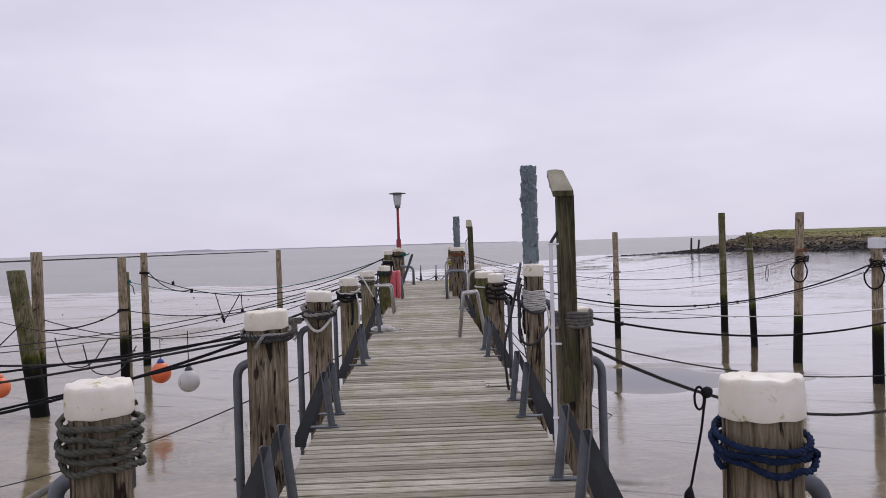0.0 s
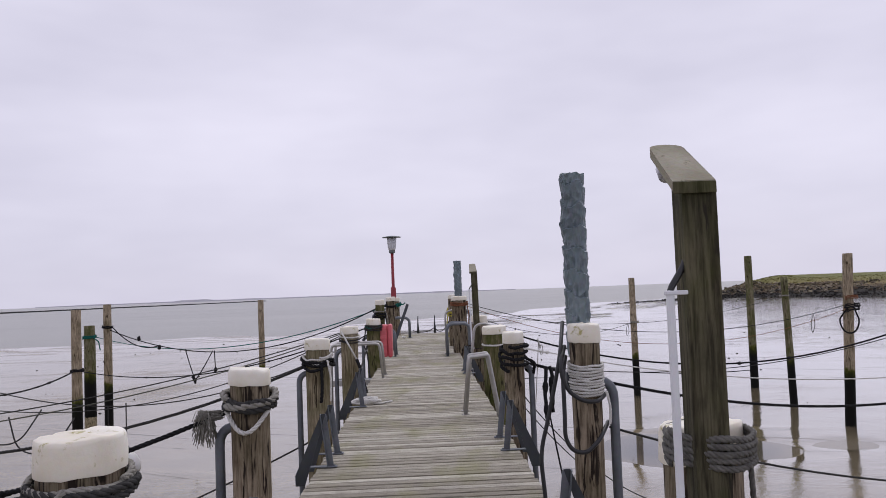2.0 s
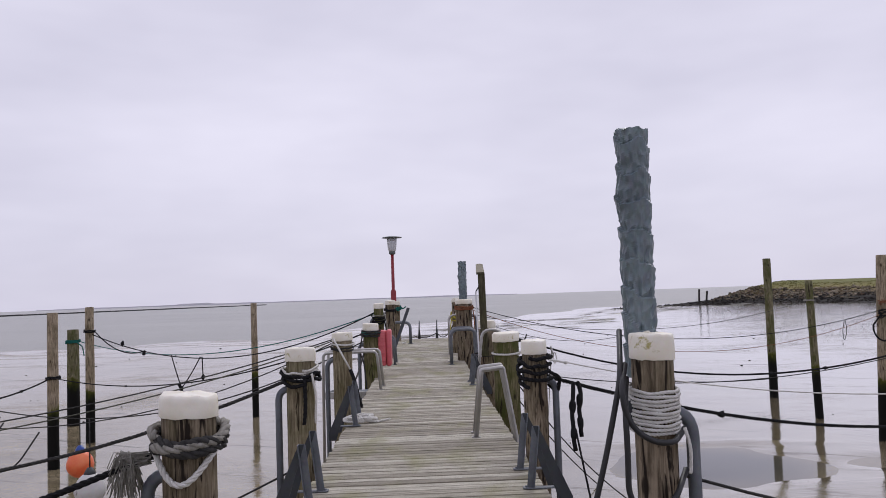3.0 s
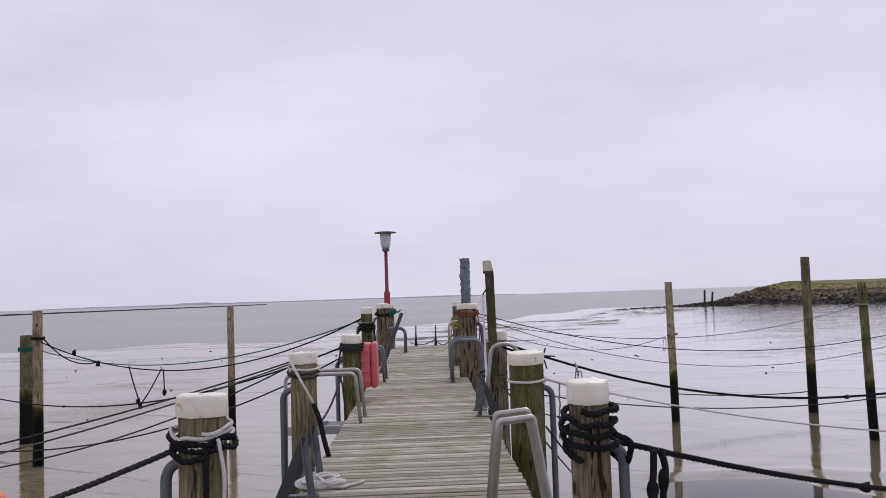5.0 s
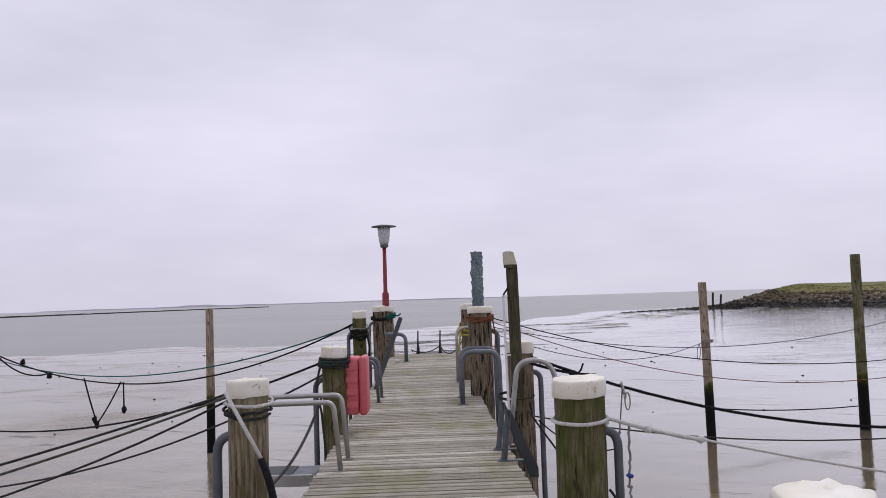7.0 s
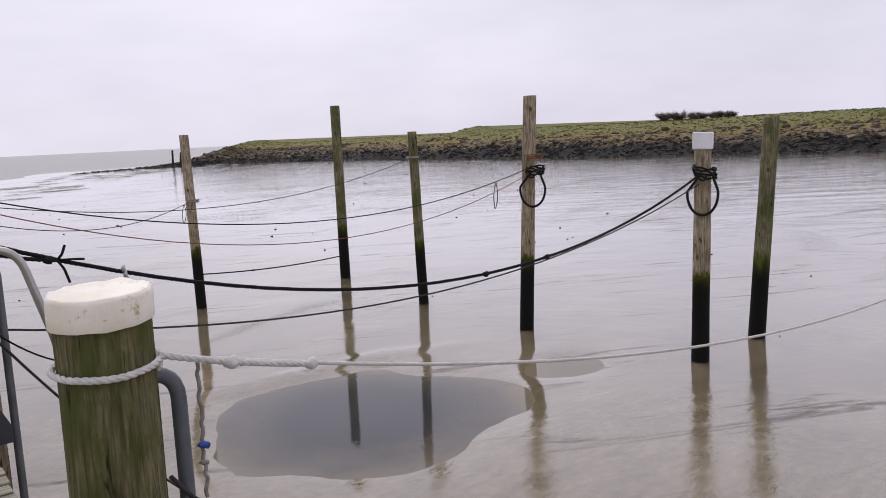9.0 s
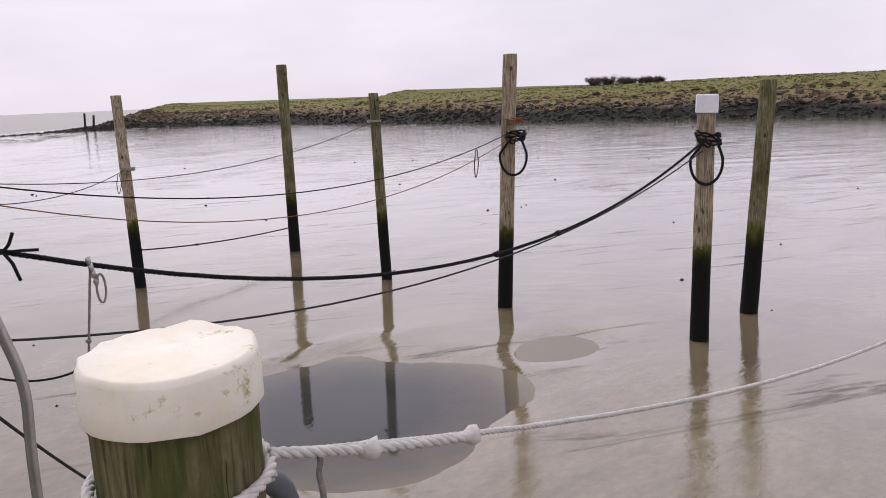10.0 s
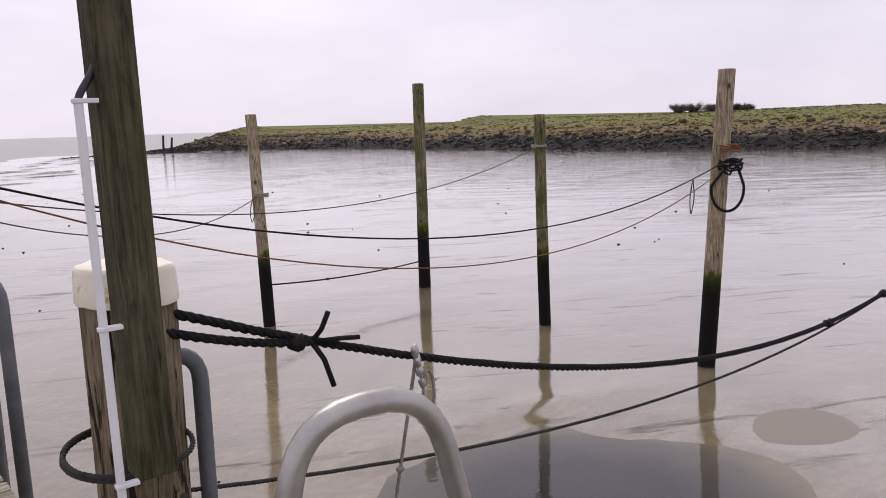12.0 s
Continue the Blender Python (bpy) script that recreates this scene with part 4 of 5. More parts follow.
def wrapped_pole(x, y, z0, top, r, seed):
    """A pole wrapped in grey tarpaulin, creased and bound round."""
    ob = thing("wrapped_pole", "pole wrapped in creased grey tarpaulin", "wrapped pole", (x, y, 0))
    part("pole", mesh_of("pole", *sweep([(0, 0, -2.9), (0, 0, z0 + 0.1)], 0.035, 12), M["pipe"]), ob)
    sides, rings = 40, 150
    off = Vector((seed * 3, 1, 2))
    v, f = [], []
    for j in range(rings + 1):
        t = j / rings
        z = z0 + (top - z0) * t
        for k in range(sides):
            a = 2 * math.pi * k / sides
            p = Vector((math.cos(a), math.sin(a), 0))
            turn = (z * 6.6 + a / (2 * math.pi) + 0.35 * noise.noise(Vector((p.x, p.y, z * 2)) + off)) % 1.0
            fold = abs(noise.noise(Vector((p.x * 3.5, p.y * 3.5, z * 6 + turn)) + off))
            fine = noise.noise(Vector((p.x * 7, p.y * 7, z * 24)) + off)
            knob = 0.14 * math.exp(-((z - top + 0.33) / 0.05) ** 2) * max(0.0, -p.x)
            rr = r * (0.92 + 0.10 * turn - 0.34 * fold * (1.15 - turn) + 0.05 * fine + knob)
            top_bump = 0.02 * noise.noise(p * 2 + off) if j == rings else 0
            v.append(Vector((p.x * rr, p.y * rr, z + top_bump)))
    for j in range(rings):
        for k in range(sides):
            k2 = (k + 1) % sides
            f.append((j * sides + k, j * sides + k2, (j + 1) * sides + k2, (j + 1) * sides + k))
    f.append(tuple(range(rings * sides, (rings + 1) * sides)))
    part("wrapping", mesh_of("wrapping", v, f, M["tarp"], False), ob)
    return ob


wrapped_pole(0.915, 8.43, 1.0, 2.22, 0.086, 1)
wrapped_pole(0.40, 23.0, 1.05, 2.2, 0.10, 2)

# ---- rails, ladders and fittings on the deck ----
def rail(name, label, pts, r, mat, bend, group=""):
    ob = thing(name, label, "handrail", group=group)
    part("tube", tube_mesh("tube", pts, r, M[mat], bend, 14), ob)
    v, f = [], []
    x, y, z = pts[0]
    sweep([(x, y, z + 0.002), (x, y, z + 0.010)], r * 2.0, 14, False, v, f)
    part("foot_plate", mesh_of("foot_plate", v, f, M[mat], False), ob)
    return ob


for y in (12.98, 12.66):
    rail("handrail", "flat-topped stainless ladder handrail on the deck edge",
         [(0.235, y, 0), (0.31, y, 0.67), (0.525, y, 0.69), (0.635, y, 0.0), (0.66, y, -2.2)], 0.024, "stainless", 0.018, "ladder handrails")
rail("ladder_hoop", "bent stainless ladder hoop over the deck edge",
     [(0.48, 18.2, 0), (0.55, 18.2, 0.55), (0.59, 18.2, 0.83), (0.91, 18.2, 0.83), (1.10, 18.2, 0.12), (1.08, 18.2, -0.2), (1.08, 18.2, -2.3)], 0.026, "stainless", 0.21)
for y in (21.4, 22.2):
    rail("steel_hoop", "grey steel hoop over the deck edge", [(0.08, y, 0), (0.08, y, 0.72), (0.60, y, 0.72), (0.62, y, -1.2)], 0.034, "steel", 0.17, "grey hoops")
for y in (24.3, 24.9):
    rail("steel_hoop", "slim pale hoop over the deck edge", [(0.06, y, 0), (0.06, y, 0.95), (0.40, y, 0.97), (0.46, y, -1.0)], 0.024, "stainless", 0.2, "grey hoops")
for y in (17.2, 17.75):
    rail("handrail", "bent grey ladder handrail on the deck edge", [(-1.07, y, 0), (-1.12, y, 0.60), (-1.95, y - 0.05, 0.60), (-1.98, y - 0.05, -1.9)], 0.023, "stainless", 0.08, "ladder handrails")
for y in (21.9, 22.5):
    rail("handrail", "short bent grey handrail on the deck edge", [(-1.13, y, 0), (-1.16, y, 0.60), (-1.60, y, 0.62), (-1.66, y, -1.9)], 0.024, "steel", 0.14, "ladder handrails")
rail("steel_hoop", "grey steel hoop near the jetty's end", [(-1.10, 29.5, 0), (-1.10, 29.5, 0.66), (-1.72, 29.5, 0.66), (-1.74, 29.5, -1.5)], 0.045, "steel", 0.2, "grey hoops")

step = thing("ladder_platform", "galvanised step platform hung beside the deck", "platform", (-1.62, 17.45, -0.06))
part("tread", box_mesh("tread", (-0.33, -0.26, -0.02), (0.31, 0.26, 0.02), M["steel"], 0.008), step)
part("edge_channel", box_mesh("edge_channel", (-0.33, -0.30, -0.05), (0.31, -0.262, 0.05), M["stainless"], 0.006), step)
part("grating", box_mesh("grating", (-0.28, -0.21, 0.022), (0.1, 0.21, 0.032), M["beam"], 0.003), step)

bar = thing("steel_beam", "dark steel beam leaning against a post", "beam")
part("web", mesh_of("web", *sweep([(-1.33, 23.75, 0.0), (-0.92, 24.4, 1.15)], 0.05, 4), M["beam"], False), bar)

for x in (-0.91, -0.31):
    ob = thing("end_stake", "thin dark stake at the jetty's end", "stake", (x, 32.15, 0), "stakes at the jetty's end")
    part("rod", mesh_of("rod", *sweep([(0, 0, 0), (0, 0, 0.35), (0.01, 0, 0.62)], 0.022, 8, False, None, None, [0.05, 0.022, 0.018]), M["beam"]), ob)
rope("end_rope", "dark rope slung between stakes at the jetty's end", (-1.1, 32.1, 0.12), (-0.31, 32.15, 0.2), 0.12, 0.014, "dark_rope", False)
rope("end_rope", "dark rope slung from stake to post", (-0.31, 32.15, 0.2), (0.2, 25.05, 0.75), 0.25, 0.014, "dark_rope", False)

patch = thing("repair_boards", "two pale new boards let into the deck", "boards", (0.55, 8.38, 0.0))
for k, y in enumerate((-0.1, 0.06)):
    part("board", box_mesh("board", (-0.14, y, 0.004), (0.15, y + 0.11, 0.014), M["pale_board"], 0.003), patch)
for k in (-0.10, 0.02):
    part("nail", box_mesh("nail", (-0.12, k, 0.015), (-0.108, k + 0.035, 0.019), M["beam"], 0.001), patch)

# ---- lantern at the end ----
lamp = thing("street_lamp", "red lamp post with white glass and flat hat", "street lamp", (-1.72, 31.75, -0.3))
part("pole", mesh_of("pole", *sweep([(0, 0, -2.6), (0, 0, 1.4), (0, 0, 1.95), (0, 0, 2.0), (0, 0, 3.2)], 0.05, 16, False, None, None, [0.095, 0.095, 0.09, 0.055, 0.05]), M["red_paint"]), lamp)
part("collar", mesh_of("collar", *sweep([(0, 0, 3.17), (0, 0, 3.2), (0, 0, 3.26), (0, 0, 3.29)], 0.1, 20, False, None, None, [0.06, 0.11, 0.11, 0.10]), M["lamp_hat"]), lamp)
part("glass", mesh_of("glass", *sweep([(0, 0, 3.28), (0, 0, 3.36), (0, 0, 3.55), (0, 0, 3.73)], 0.1, 24, False, None, None, [0.11, 0.14, 0.16, 0.17]), M["lamp_glass"]), lamp)
part("hat", mesh_of("hat", *sweep([(0, 0, 3.735), (0, 0, 3.745), (0, 0, 3.76), (0, 0, 3.79), (0, 0, 3.80)], 0.3, 32, False, None, None, [0.33, 0.34, 0.32, 0.15, 0.05]), M["lamp_hat"]), lamp)

# ---- rescue box on a post ----
rescue = thing("rescue_box", "faded red plastic rescue box fixed to a post", "box", (-1.16, 19.42, 0.20))
bm = bmesh.new()
box_bm(bm, (-0.11, -0.19, 0), (0.04, 0.19, 0.64), 0.03)
part("body", bm_mesh("body", bm, M["red_box"], True), rescue)
bm = bmesh.new()
box_bm(bm, (0.044, -0.20, -0.01), (0.13, 0.20, 0.65), 0.035)
part("lid", bm_mesh("lid", bm, M["red_box"], True), rescue)
for z in (0.08, 0.22, 0.36, 0.50):
    part("rib", box_mesh("rib", (-0.10, -0.205, z), (0.03, -0.188, z + 0.07), M["red_box"], 0.006), rescue)
part("mount", box_mesh("mount", (-0.17, -0.1, 0.2), (-0.112, 0.1, 0.45), M["steel"], 0.005), rescue)

# ---- ropes wound round the posts ----
coil("rope_coil", "olive-grey rope wound round a post", (-1.30, 3.20), 0.125, 0.855, 0.66, 5, 0.0135, "olive_rope", 1, 0.012, None, 0.014)
coil("rope_coil", "frayed grey rope tied round a post", (-1.22, 5.75), 0.146, 0.90, 0.86, 2, 0.013, "grey_rope", 2, 0.014,
     [(-1.20, 5.58, 0.88), (-1.23, 5.56, 0.84), (-1.26, 5.57, 0.79)])
coil("rope_coil", "dark rope tied round a post", (-1.22, 5.75), 0.152, 0.885, 0.84, 2, 0.015, "dark_rope", 3, 0.012)
coil("rope_coil", "thick dark rope wound round a post", (-1.23, 8.18), 0.128, 0.86, 0.78, 2, 0.022, "dark_rope", 4, 0.02)
coil("rope_coil", "thick pale grey rope looped round a post", (-1.23, 8.18), 0.135, 0.83, 0.87, 1, 0.024, "grey_rope", 5, 0.035)
v, f = laid([(-1.38 + 0.015 * i + 0.0, 8.18 - 0.05 - 0.10 * math.sin(math.pi * i / 20), 0.80 - 0.16 * math.sin(math.pi * i / 20)) for i in range(21)], 0.015)
thing("rope_loop", "pale rope loop hanging on a post", "rope", data=mesh_of("rope_loop", v, f, M["white_rope"]))
v, f = [], []
rnd = random.Random(4)
for i in range(150):
    a = Vector((-1.42, 8.16, 0.74))
    e = a + Vector((-rnd.uniform(0.02, 0.17), rnd.uniform(-0.08, 0.06), -rnd.uniform(0.03, 0.2)))
    sweep([a + Vector((rnd.uniform(-.03, .03), rnd.uniform(-.03, .03), rnd.uniform(-.03, .03))), a.lerp(e, 0.5) + Vector((-0.045 + rnd.uniform(-.02, .02), 0, 0.05)), e], 0.0024, 4, False, v, f)
thing("frayed_rope_end", "frayed pale rope end hanging beside a post", "rope", data=mesh_of("frayed_rope_end", v, f, M["grey_rope"]))
coil("rope_coil", "thin white line wound round a post", (-1.36, 11.82), 0.136, 0.84, 0.76, 3, 0.011, "white_rope", 6, 0.025, [(-1.24, 11.69, 0.78), (-1.20, 11.66, 0.6), (-1.21, 11.66, 0.35)], 0.02)
coil("rope_coil", "black rope bundle wound round a post", (-1.36, 11.82), 0.138, 0.80, 0.70, 2.5, 0.018, "black_rope", 7, 0.02, [(-1.30, 11.66, 0.72), (-1.29, 11.64, 0.5), (-1.31, 11.65, 0.34)], 0.02)
coil("rope_coil", "white rope tied round a post", (-1.43, 15.42), 0.137, 0.84, 0.83, 1.2, 0.012, "white_rope", 8, 0.014)
coil("rope_coil", "grey line tied round a post", (-1.43, 15.42), 0.137, 0.80, 0.76, 1.5, 0.010, "dark_rope", 9, 0.02)
hook = thing("boat_hook", "white-handled mop with black sleeve leaning on a post", "boat hook")
part("handle", mesh_of("handle", *sweep([(-1.53, 15.24, 0.92), (-1.30, 15.24, 0.48)], 0.013, 10), M["white_rope"]), hook)
part("sleeve", mesh_of("sleeve", *sweep(rounded([(-1.31, 15.24, 0.50), (-1.25, 15.23, 0.34), (-1.22, 15.22, 0.18), (-1.16, 15.22, -0.05)], 0.08), 0.024, 10), M["black_rope"]), hook)
coil("rope_coil", "dark green rope wound round a post", (-1.39, 19.24), 0.145, 0.86, 0.74, 4, 0.014, "dark_rope", 10, 0.02, [(-1.52, 19.1, 0.8), (-1.58, 19.05, 0.5), (-1.5, 18.95, 0.3), (-1.45, 18.9, -0.2)], 0.02)
coil("rope_coil", "teal line round a post", (-1.39, 19.24), 0.145, 0.83, 0.80, 1.5, 0.010, "green_rope", 11, 0.02)
coil("rope_coil", "black rope bundle on a post", (-1.63, 24.22), 0.125, 1.0, 0.82, 4, 0.016, "black_rope", 12, 0.03, [(-1.5, 24.1, 0.95), (-1.45, 24.05, 0.7), (-1.47, 24.05, 0.45)], 0.03)
coil("rope_coil", "pale line hanging on a post", (-1.63, 24.22), 0.125, 1.06, 1.02, 1.5, 0.010, "grey_rope", 13, 0.05, [(-1.48, 24.1, 1.02), (-1.42, 24.05, 0.8), (-1.43, 24.05, 0.6)])
coil("rope_coil", "black rope on a post near the jetty's end", (-1.60, 28.0), 0.145, 1.12, 1.05, 2, 0.018, "black_rope", 14, 0.02)
coil("rope_coil", "teal rope bundle on a post near the jetty's end", (-1.63, 31.45), 0.135, 1.12, 1.02, 4, 0.022, "green_rope", 15, 0.03, [(-1.5, 31.3, 1.1), (-1.38, 31.25, 1.05), (-1.3, 31.25, 1.12)], 0.03)
coil("rope_coil", "thick navy blue rope wound round a post", (1.10, 2.90), 0.136, 0.79, 0.68, 3.2, 0.0125, "blue_rope", 16, 0.03, [(1.22, 2.82, 0.74), (1.27, 2.84, 0.71), (1.24, 2.95, 0.66)], 0.02)
tie = coil("rope_coil", "grey rope wound round timber and post", (0.90, 5.77), 0.165, 0.97, 0.86, 5, 0.0125, "mid_rope", 17, 0.008, [(1.04, 5.70, 0.91), (1.06, 5.70, 0.5), (1.03, 5.68, 0.38)], 0.006)
tie.scale, tie.location = (0.78, 1, 1), (0.90 * 0.22, 0, 0)
coil("rope_coil", "many turns of off-white line round a post", (0.91, 8.21), 0.098, 0.98, 0.78, 11, 0.0085, "white_rope", 18, 0.012, [(1.02, 8.12, 0.80), (1.04, 8.10, 0.70), (1.03, 8.1, 0.6)], 0.008)
hose = thing("rubber_hose", "black rubber hose looped on a post", "hose")
for name, pts in (("lead", [(0.804, 8.4, 1.23), (0.736, 8.1, 1.033), (0.695, 8.1, 0.854), (0.646, 8.1, 0.645), (0.586, 8.1, 0.438), (0.62, 8.08, -0.05), (0.8, 8.1, -0.25), (0.92, 8.2, -0.1)]),
                  ("short_loop", [(0.781, 8.2, 1.085), (0.729, 8.05, 0.993), (0.739, 8.05, 0.883), (0.789, 8.05, 0.798), (0.871, 8.05, 0.75), (0.952, 8.05, 0.748), (1.041, 8.2, 0.783)]),
                  ("long_loop", [(0.784, 8.2, 1.022), (0.74, 8.05, 0.918), (0.743, 8.05, 0.71), (0.739, 8.05, 0.533), (0.78, 8.05, 0.452), (0.869, 8.05, 0.434), (0.95, 8.05, 0.511), (1.039, 8.2, 0.599)])):
    part(name, tube_mesh(name, pts, 0.0135, M["hose"], 0.2, 10), hose)
coil("rope_coil", "black thick rope looped round a post", (0.77, 11.97), 0.118, 0.86, 0.60, 4, 0.019, "black_rope", 19, 0.025, [(0.9, 11.88, 0.70), (0.99, 11.88, 0.66), (0.98, 12.0, 0.50), (0.9, 12.05, 0.58)], 0.02)
coil("rope_coil", "braided white rope tied round a green post", (0.79, 15.68), 0.172, 0.60, 0.63, 1.3, 0.014, "white_rope", 20, 0.015, None, 0.004)
coil("rope_coil", "dark line round post and timber", (0.68, 19.65), 0.2, 0.32, 0.30, 1.5, 0.010, "dark_rope", 21, 0.02, None, 0.004)
coil("rope_coil", "rust-orange cord wound round a post", (0.40, 22.46), 0.188, 1.20, 1.12, 4, 0.012, "orange_rope", 22, 0.012, [(0.58, 22.3, 1.15), (0.62, 22.3, 0.9), (0.60, 22.3, 0.6), (0.61, 22.3, 0.2)], 0.01)
coil("rope_coil", "yellow cord bundle hanging on a post", (0.30, 24.9), 0.155, 1.0, 0.82, 4, 0.018, "yellow_rope", 23, 0.03, [(0.15, 24.75, 0.95), (0.1, 24.72, 0.6), (0.14, 24.72, 0.25)], 0.03)
for x, y, z, seed in ((10.38, 23.62, 0.62, 30), (10.74, 20.22, 0.60, 31)):
    coil("rope_coil", "black rope tied round a mooring pole", (x, y), 0.135, z + 0.15, z - 0.02, 4, 0.016, "black_rope", seed, 0.03, [(x - 0.1, y - 0.1, z), (x - 0.2, y - 0.14, z - 0.08), (x - 0.3, y - 0.1, z - 0.02)], 0.03)
    loop = [(x - 0.12 + 0.16 * math.cos(a), y - 0.05 - 0.16 * math.cos(a), z - 0.28 + 0.32 * math.sin(a)) for a in [math.pi * (0.95 + 1.1 * i / 24) for i in range(25)]]
    thing("rope_loop", "black hanging loop on a mooring pole", "rope", data=mesh_of("rope_loop", *sweep([(x - 0.14, y - 0.05, z + 0.05)] + loop + [(x - 0.04, y - 0.15, z + 0.05)], 0.021, 8), M["black_rope"]))
coil("rope_coil", "rust cord round a mooring pole", (10.38, 23.64), 0.13, 0.98, 0.88, 3, 0.012, "orange_rope", 33, 0.01)
coil("rope_coil", "thin cord tied round a mooring pole", (6.62, 31.2), 0.12, 0.2, 0.12, 2, 0.014, "grey_rope", 34, 0.01)
coil("rope_coil", "pale cord round a mooring pole", (10.24, 27.37), 0.115, 0.97, 0.93, 2, 0.012, "grey_rope", 35, 0.01)
coil("rope_coil", "black rope tied round a mooring pole", (-10.12, 27.58), 0.125, 0.82, 0.74, 2, 0.02, "black_rope", 36, 0.01)
coil("rope_coil", "black rope tied round a mooring pole", (-9.45, 24.0), 0.13, -0.17, -0.24, 2, 0.02, "black_rope", 37, 0.01)
coil("rope_coil", "teal cord round a thick mooring pole", (-12.17, 31.04), 0.19, 0.42, 0.32, 3, 0.02, "green_rope", 38, 0.02, [(-12.0, 30.9, 0.35), (-11.8, 30.9, 0.2), (-11.75, 30.9, -0.1)])

# ---- mooring ropes strung out over the flats ----
rope("mooring_rope", "heavy black mooring rope sagging over the mud", (0.80, 19.65, 0.78), (10.72, 20.22, 0.66), 0.98, 0.019, "black_rope", True, (0.55, 0.665))
rope("mooring_rope", "black rope end spliced along a mooring rope", (0.80, 19.62, 0.71), (1.42, 19.68, 0.54), 0.02, 0.018, "black_rope", True, (0.9,))
splice = thing("splice", "loose black rope ends at a splice", "rope")
for d in ((0.06, 0, 0.12), (0.20, 0, -0.01), (0.07, 0, -0.19)):
    part("rope_end", mesh_of("rope_end", *sweep([(1.42, 19.68, 0.54), (1.42 + d[0] * 0.6, 19.66, 0.54 + d[2] * 0.4), (1.42 + d[0], 19.64, 0.54 + d[2])], 0.011, 6), M["black_rope"]), splice)
rope("mooring_rope", "thin dark line sagging low over the mud", (0.84, 19.75, 0.06), (10.62, 20.24, 0.47), 0.63, 0.0095, "dark_rope", True)
rope("mooring_rope", "dark line sagging to the mud beside the ladder", (0.80, 19.5, 0.15), (2.9, 20.5, -2.40), 0.15, 0.012, "dark_rope", False)
rope("mooring_rope", "white braided rope sagging away from a post", (0.98, 15.62, 0.62), (12.72, 15.9, 0.73), 0.82, 0.0095, "white_rope", True)
rope("rope_tail", "thicker white rope spliced at a post", (0.96, 15.61, 0.63), (1.62, 15.63, 0.455), 0.012, 0.0145, "white_rope", True, (0.45, 0.98))
rope("rope_tail", "grey line hanging from a white rope", (1.12, 15.66, 0.57), (1.10, 15.62, 0.02), 0.0, 0.008, "grey_rope", False, (0.75,), "", 0.006, 5)
rope("mooring_rope", "thin dark line strung to a mooring pole", (0.60, 22.42, 1.15), (10.26, 23.6, 0.75), 0.69, 0.008, "black_rope", False)
rope("mooring_rope", "thin brown line strung to a mooring pole", (0.60, 22.36, 1.09), (10.26, 23.6, 0.65), 0.90, 0.0065, "orange_rope", False)
rope("mooring_rope", "thin grey line strung between posts and pole", (0.42, 24.9, 1.0), (10.18, 27.3, 0.95), 0.62, 0.007, "dark_rope", False)
rope("mooring_rope", "thin dark line strung to a slim pole", (0.42, 25.0, 0.95), (6.58, 31.2, 0.16), 0.55, 0.0075, "dark_rope", False)
rope("mooring_rope", "dark line lying low between two poles", (6.62, 31.0, -1.55), (10.95, 31.9, -1.72), 0.08, 0.016, "black_rope", False, (0.35,))
rope("mooring_rope", "heavy black rope sagging from a post", (0.95, 12.04, 0.63), (11.34, 17.22, 0.10), 0.74, 0.019, "black_rope", True, (0.2,))
rope("mooring_rope", "heavy dark rope sagging from timber and post", (1.05, 5.95, 0.68), (9.74, 11.34, 1.85), 1.5, 0.014, "dark_rope", True)
rope("mooring_rope", "thin dark line sagging from a post", (1.05, 8.22, 0.56), (9.74, 11.36, 0.4), 0.75, 0.008, "dark_rope", False)
rope("mooring_rope", "grey line hanging from a green post", (0.96, 15.6, 0.15), (3.6, 17.6, -2.38), 0.3, 0.010, "dark_rope", False)
rope("mooring_rope", "dark line slung from a post to a hanging knot", (0.93, 19.62, 0.02), (1.885, 19.91, -0.39), 0.14, 0.008, "black_rope", False)
# hanging ends
fend = thing("rope_tail", "black rope end hanging from a mooring rope", "rope")
part("line", mesh_of("line", *laid([(1.95, 6.17, 0.31), (1.88, 6.1, 0.0), (1.78, 6.05, -0.38)], 0.010), M["black_rope"]), fend)
v, f = [], []
blob(v, f, (1.95, 6.16, 0.29), 0.045, 3)
part("knot", mesh_of("knot", v, f, M["black_rope"]), fend)
v, f = [], []
blob(v, f, (1.765, 6.04, -0.47), 0.05, 4, (0.8, 0.8, 2.0))
part("end", mesh_of("end", v, f, M["black_rope"]), fend)
ringp = [(1.89 + 0.035 * math.cos(a), 6.15, 0.25 + 0.085 * math.sin(a)) for a in [2 * math.pi * i / 20 for i in range(20)]]
part("eye", mesh_of("eye", *sweep(ringp, 0.009, 6, True), M["black_rope"]), fend)
for i, (x, y, z, l) in enumerate([(1.10, 11.92, 0.60, 0.62), (1.17, 11.95, 0.60, 0.50)]):
    ob = thing("rope_hank", "black rope hank hanging beside a post", "rope")
    rnd = random.Random(i)
    pts = [(x + rnd.uniform(-.02, .02), y, z - l * k / 6) for k in range(7)]
    part("line", mesh_of("line", *sweep(rounded(pts, 0.05), 0.02, 8, False), M["black_rope"]), ob)
    for k in (0.35, 0.75):
        v, f = [], []
        blob(v, f, (x, y, z - l * k), 0.035, i + k * 7, (0.9, 0.9, 2.0))
        part("knot", mesh_of("knot", v, f, M["black_rope"]), ob)
rope("rope_tail", "thin dark line hanging slack beside a post", (1.12, 11.9, 0.15), (1.5, 11.0, -2.38), 0.1, 0.009, "black_rope", False)
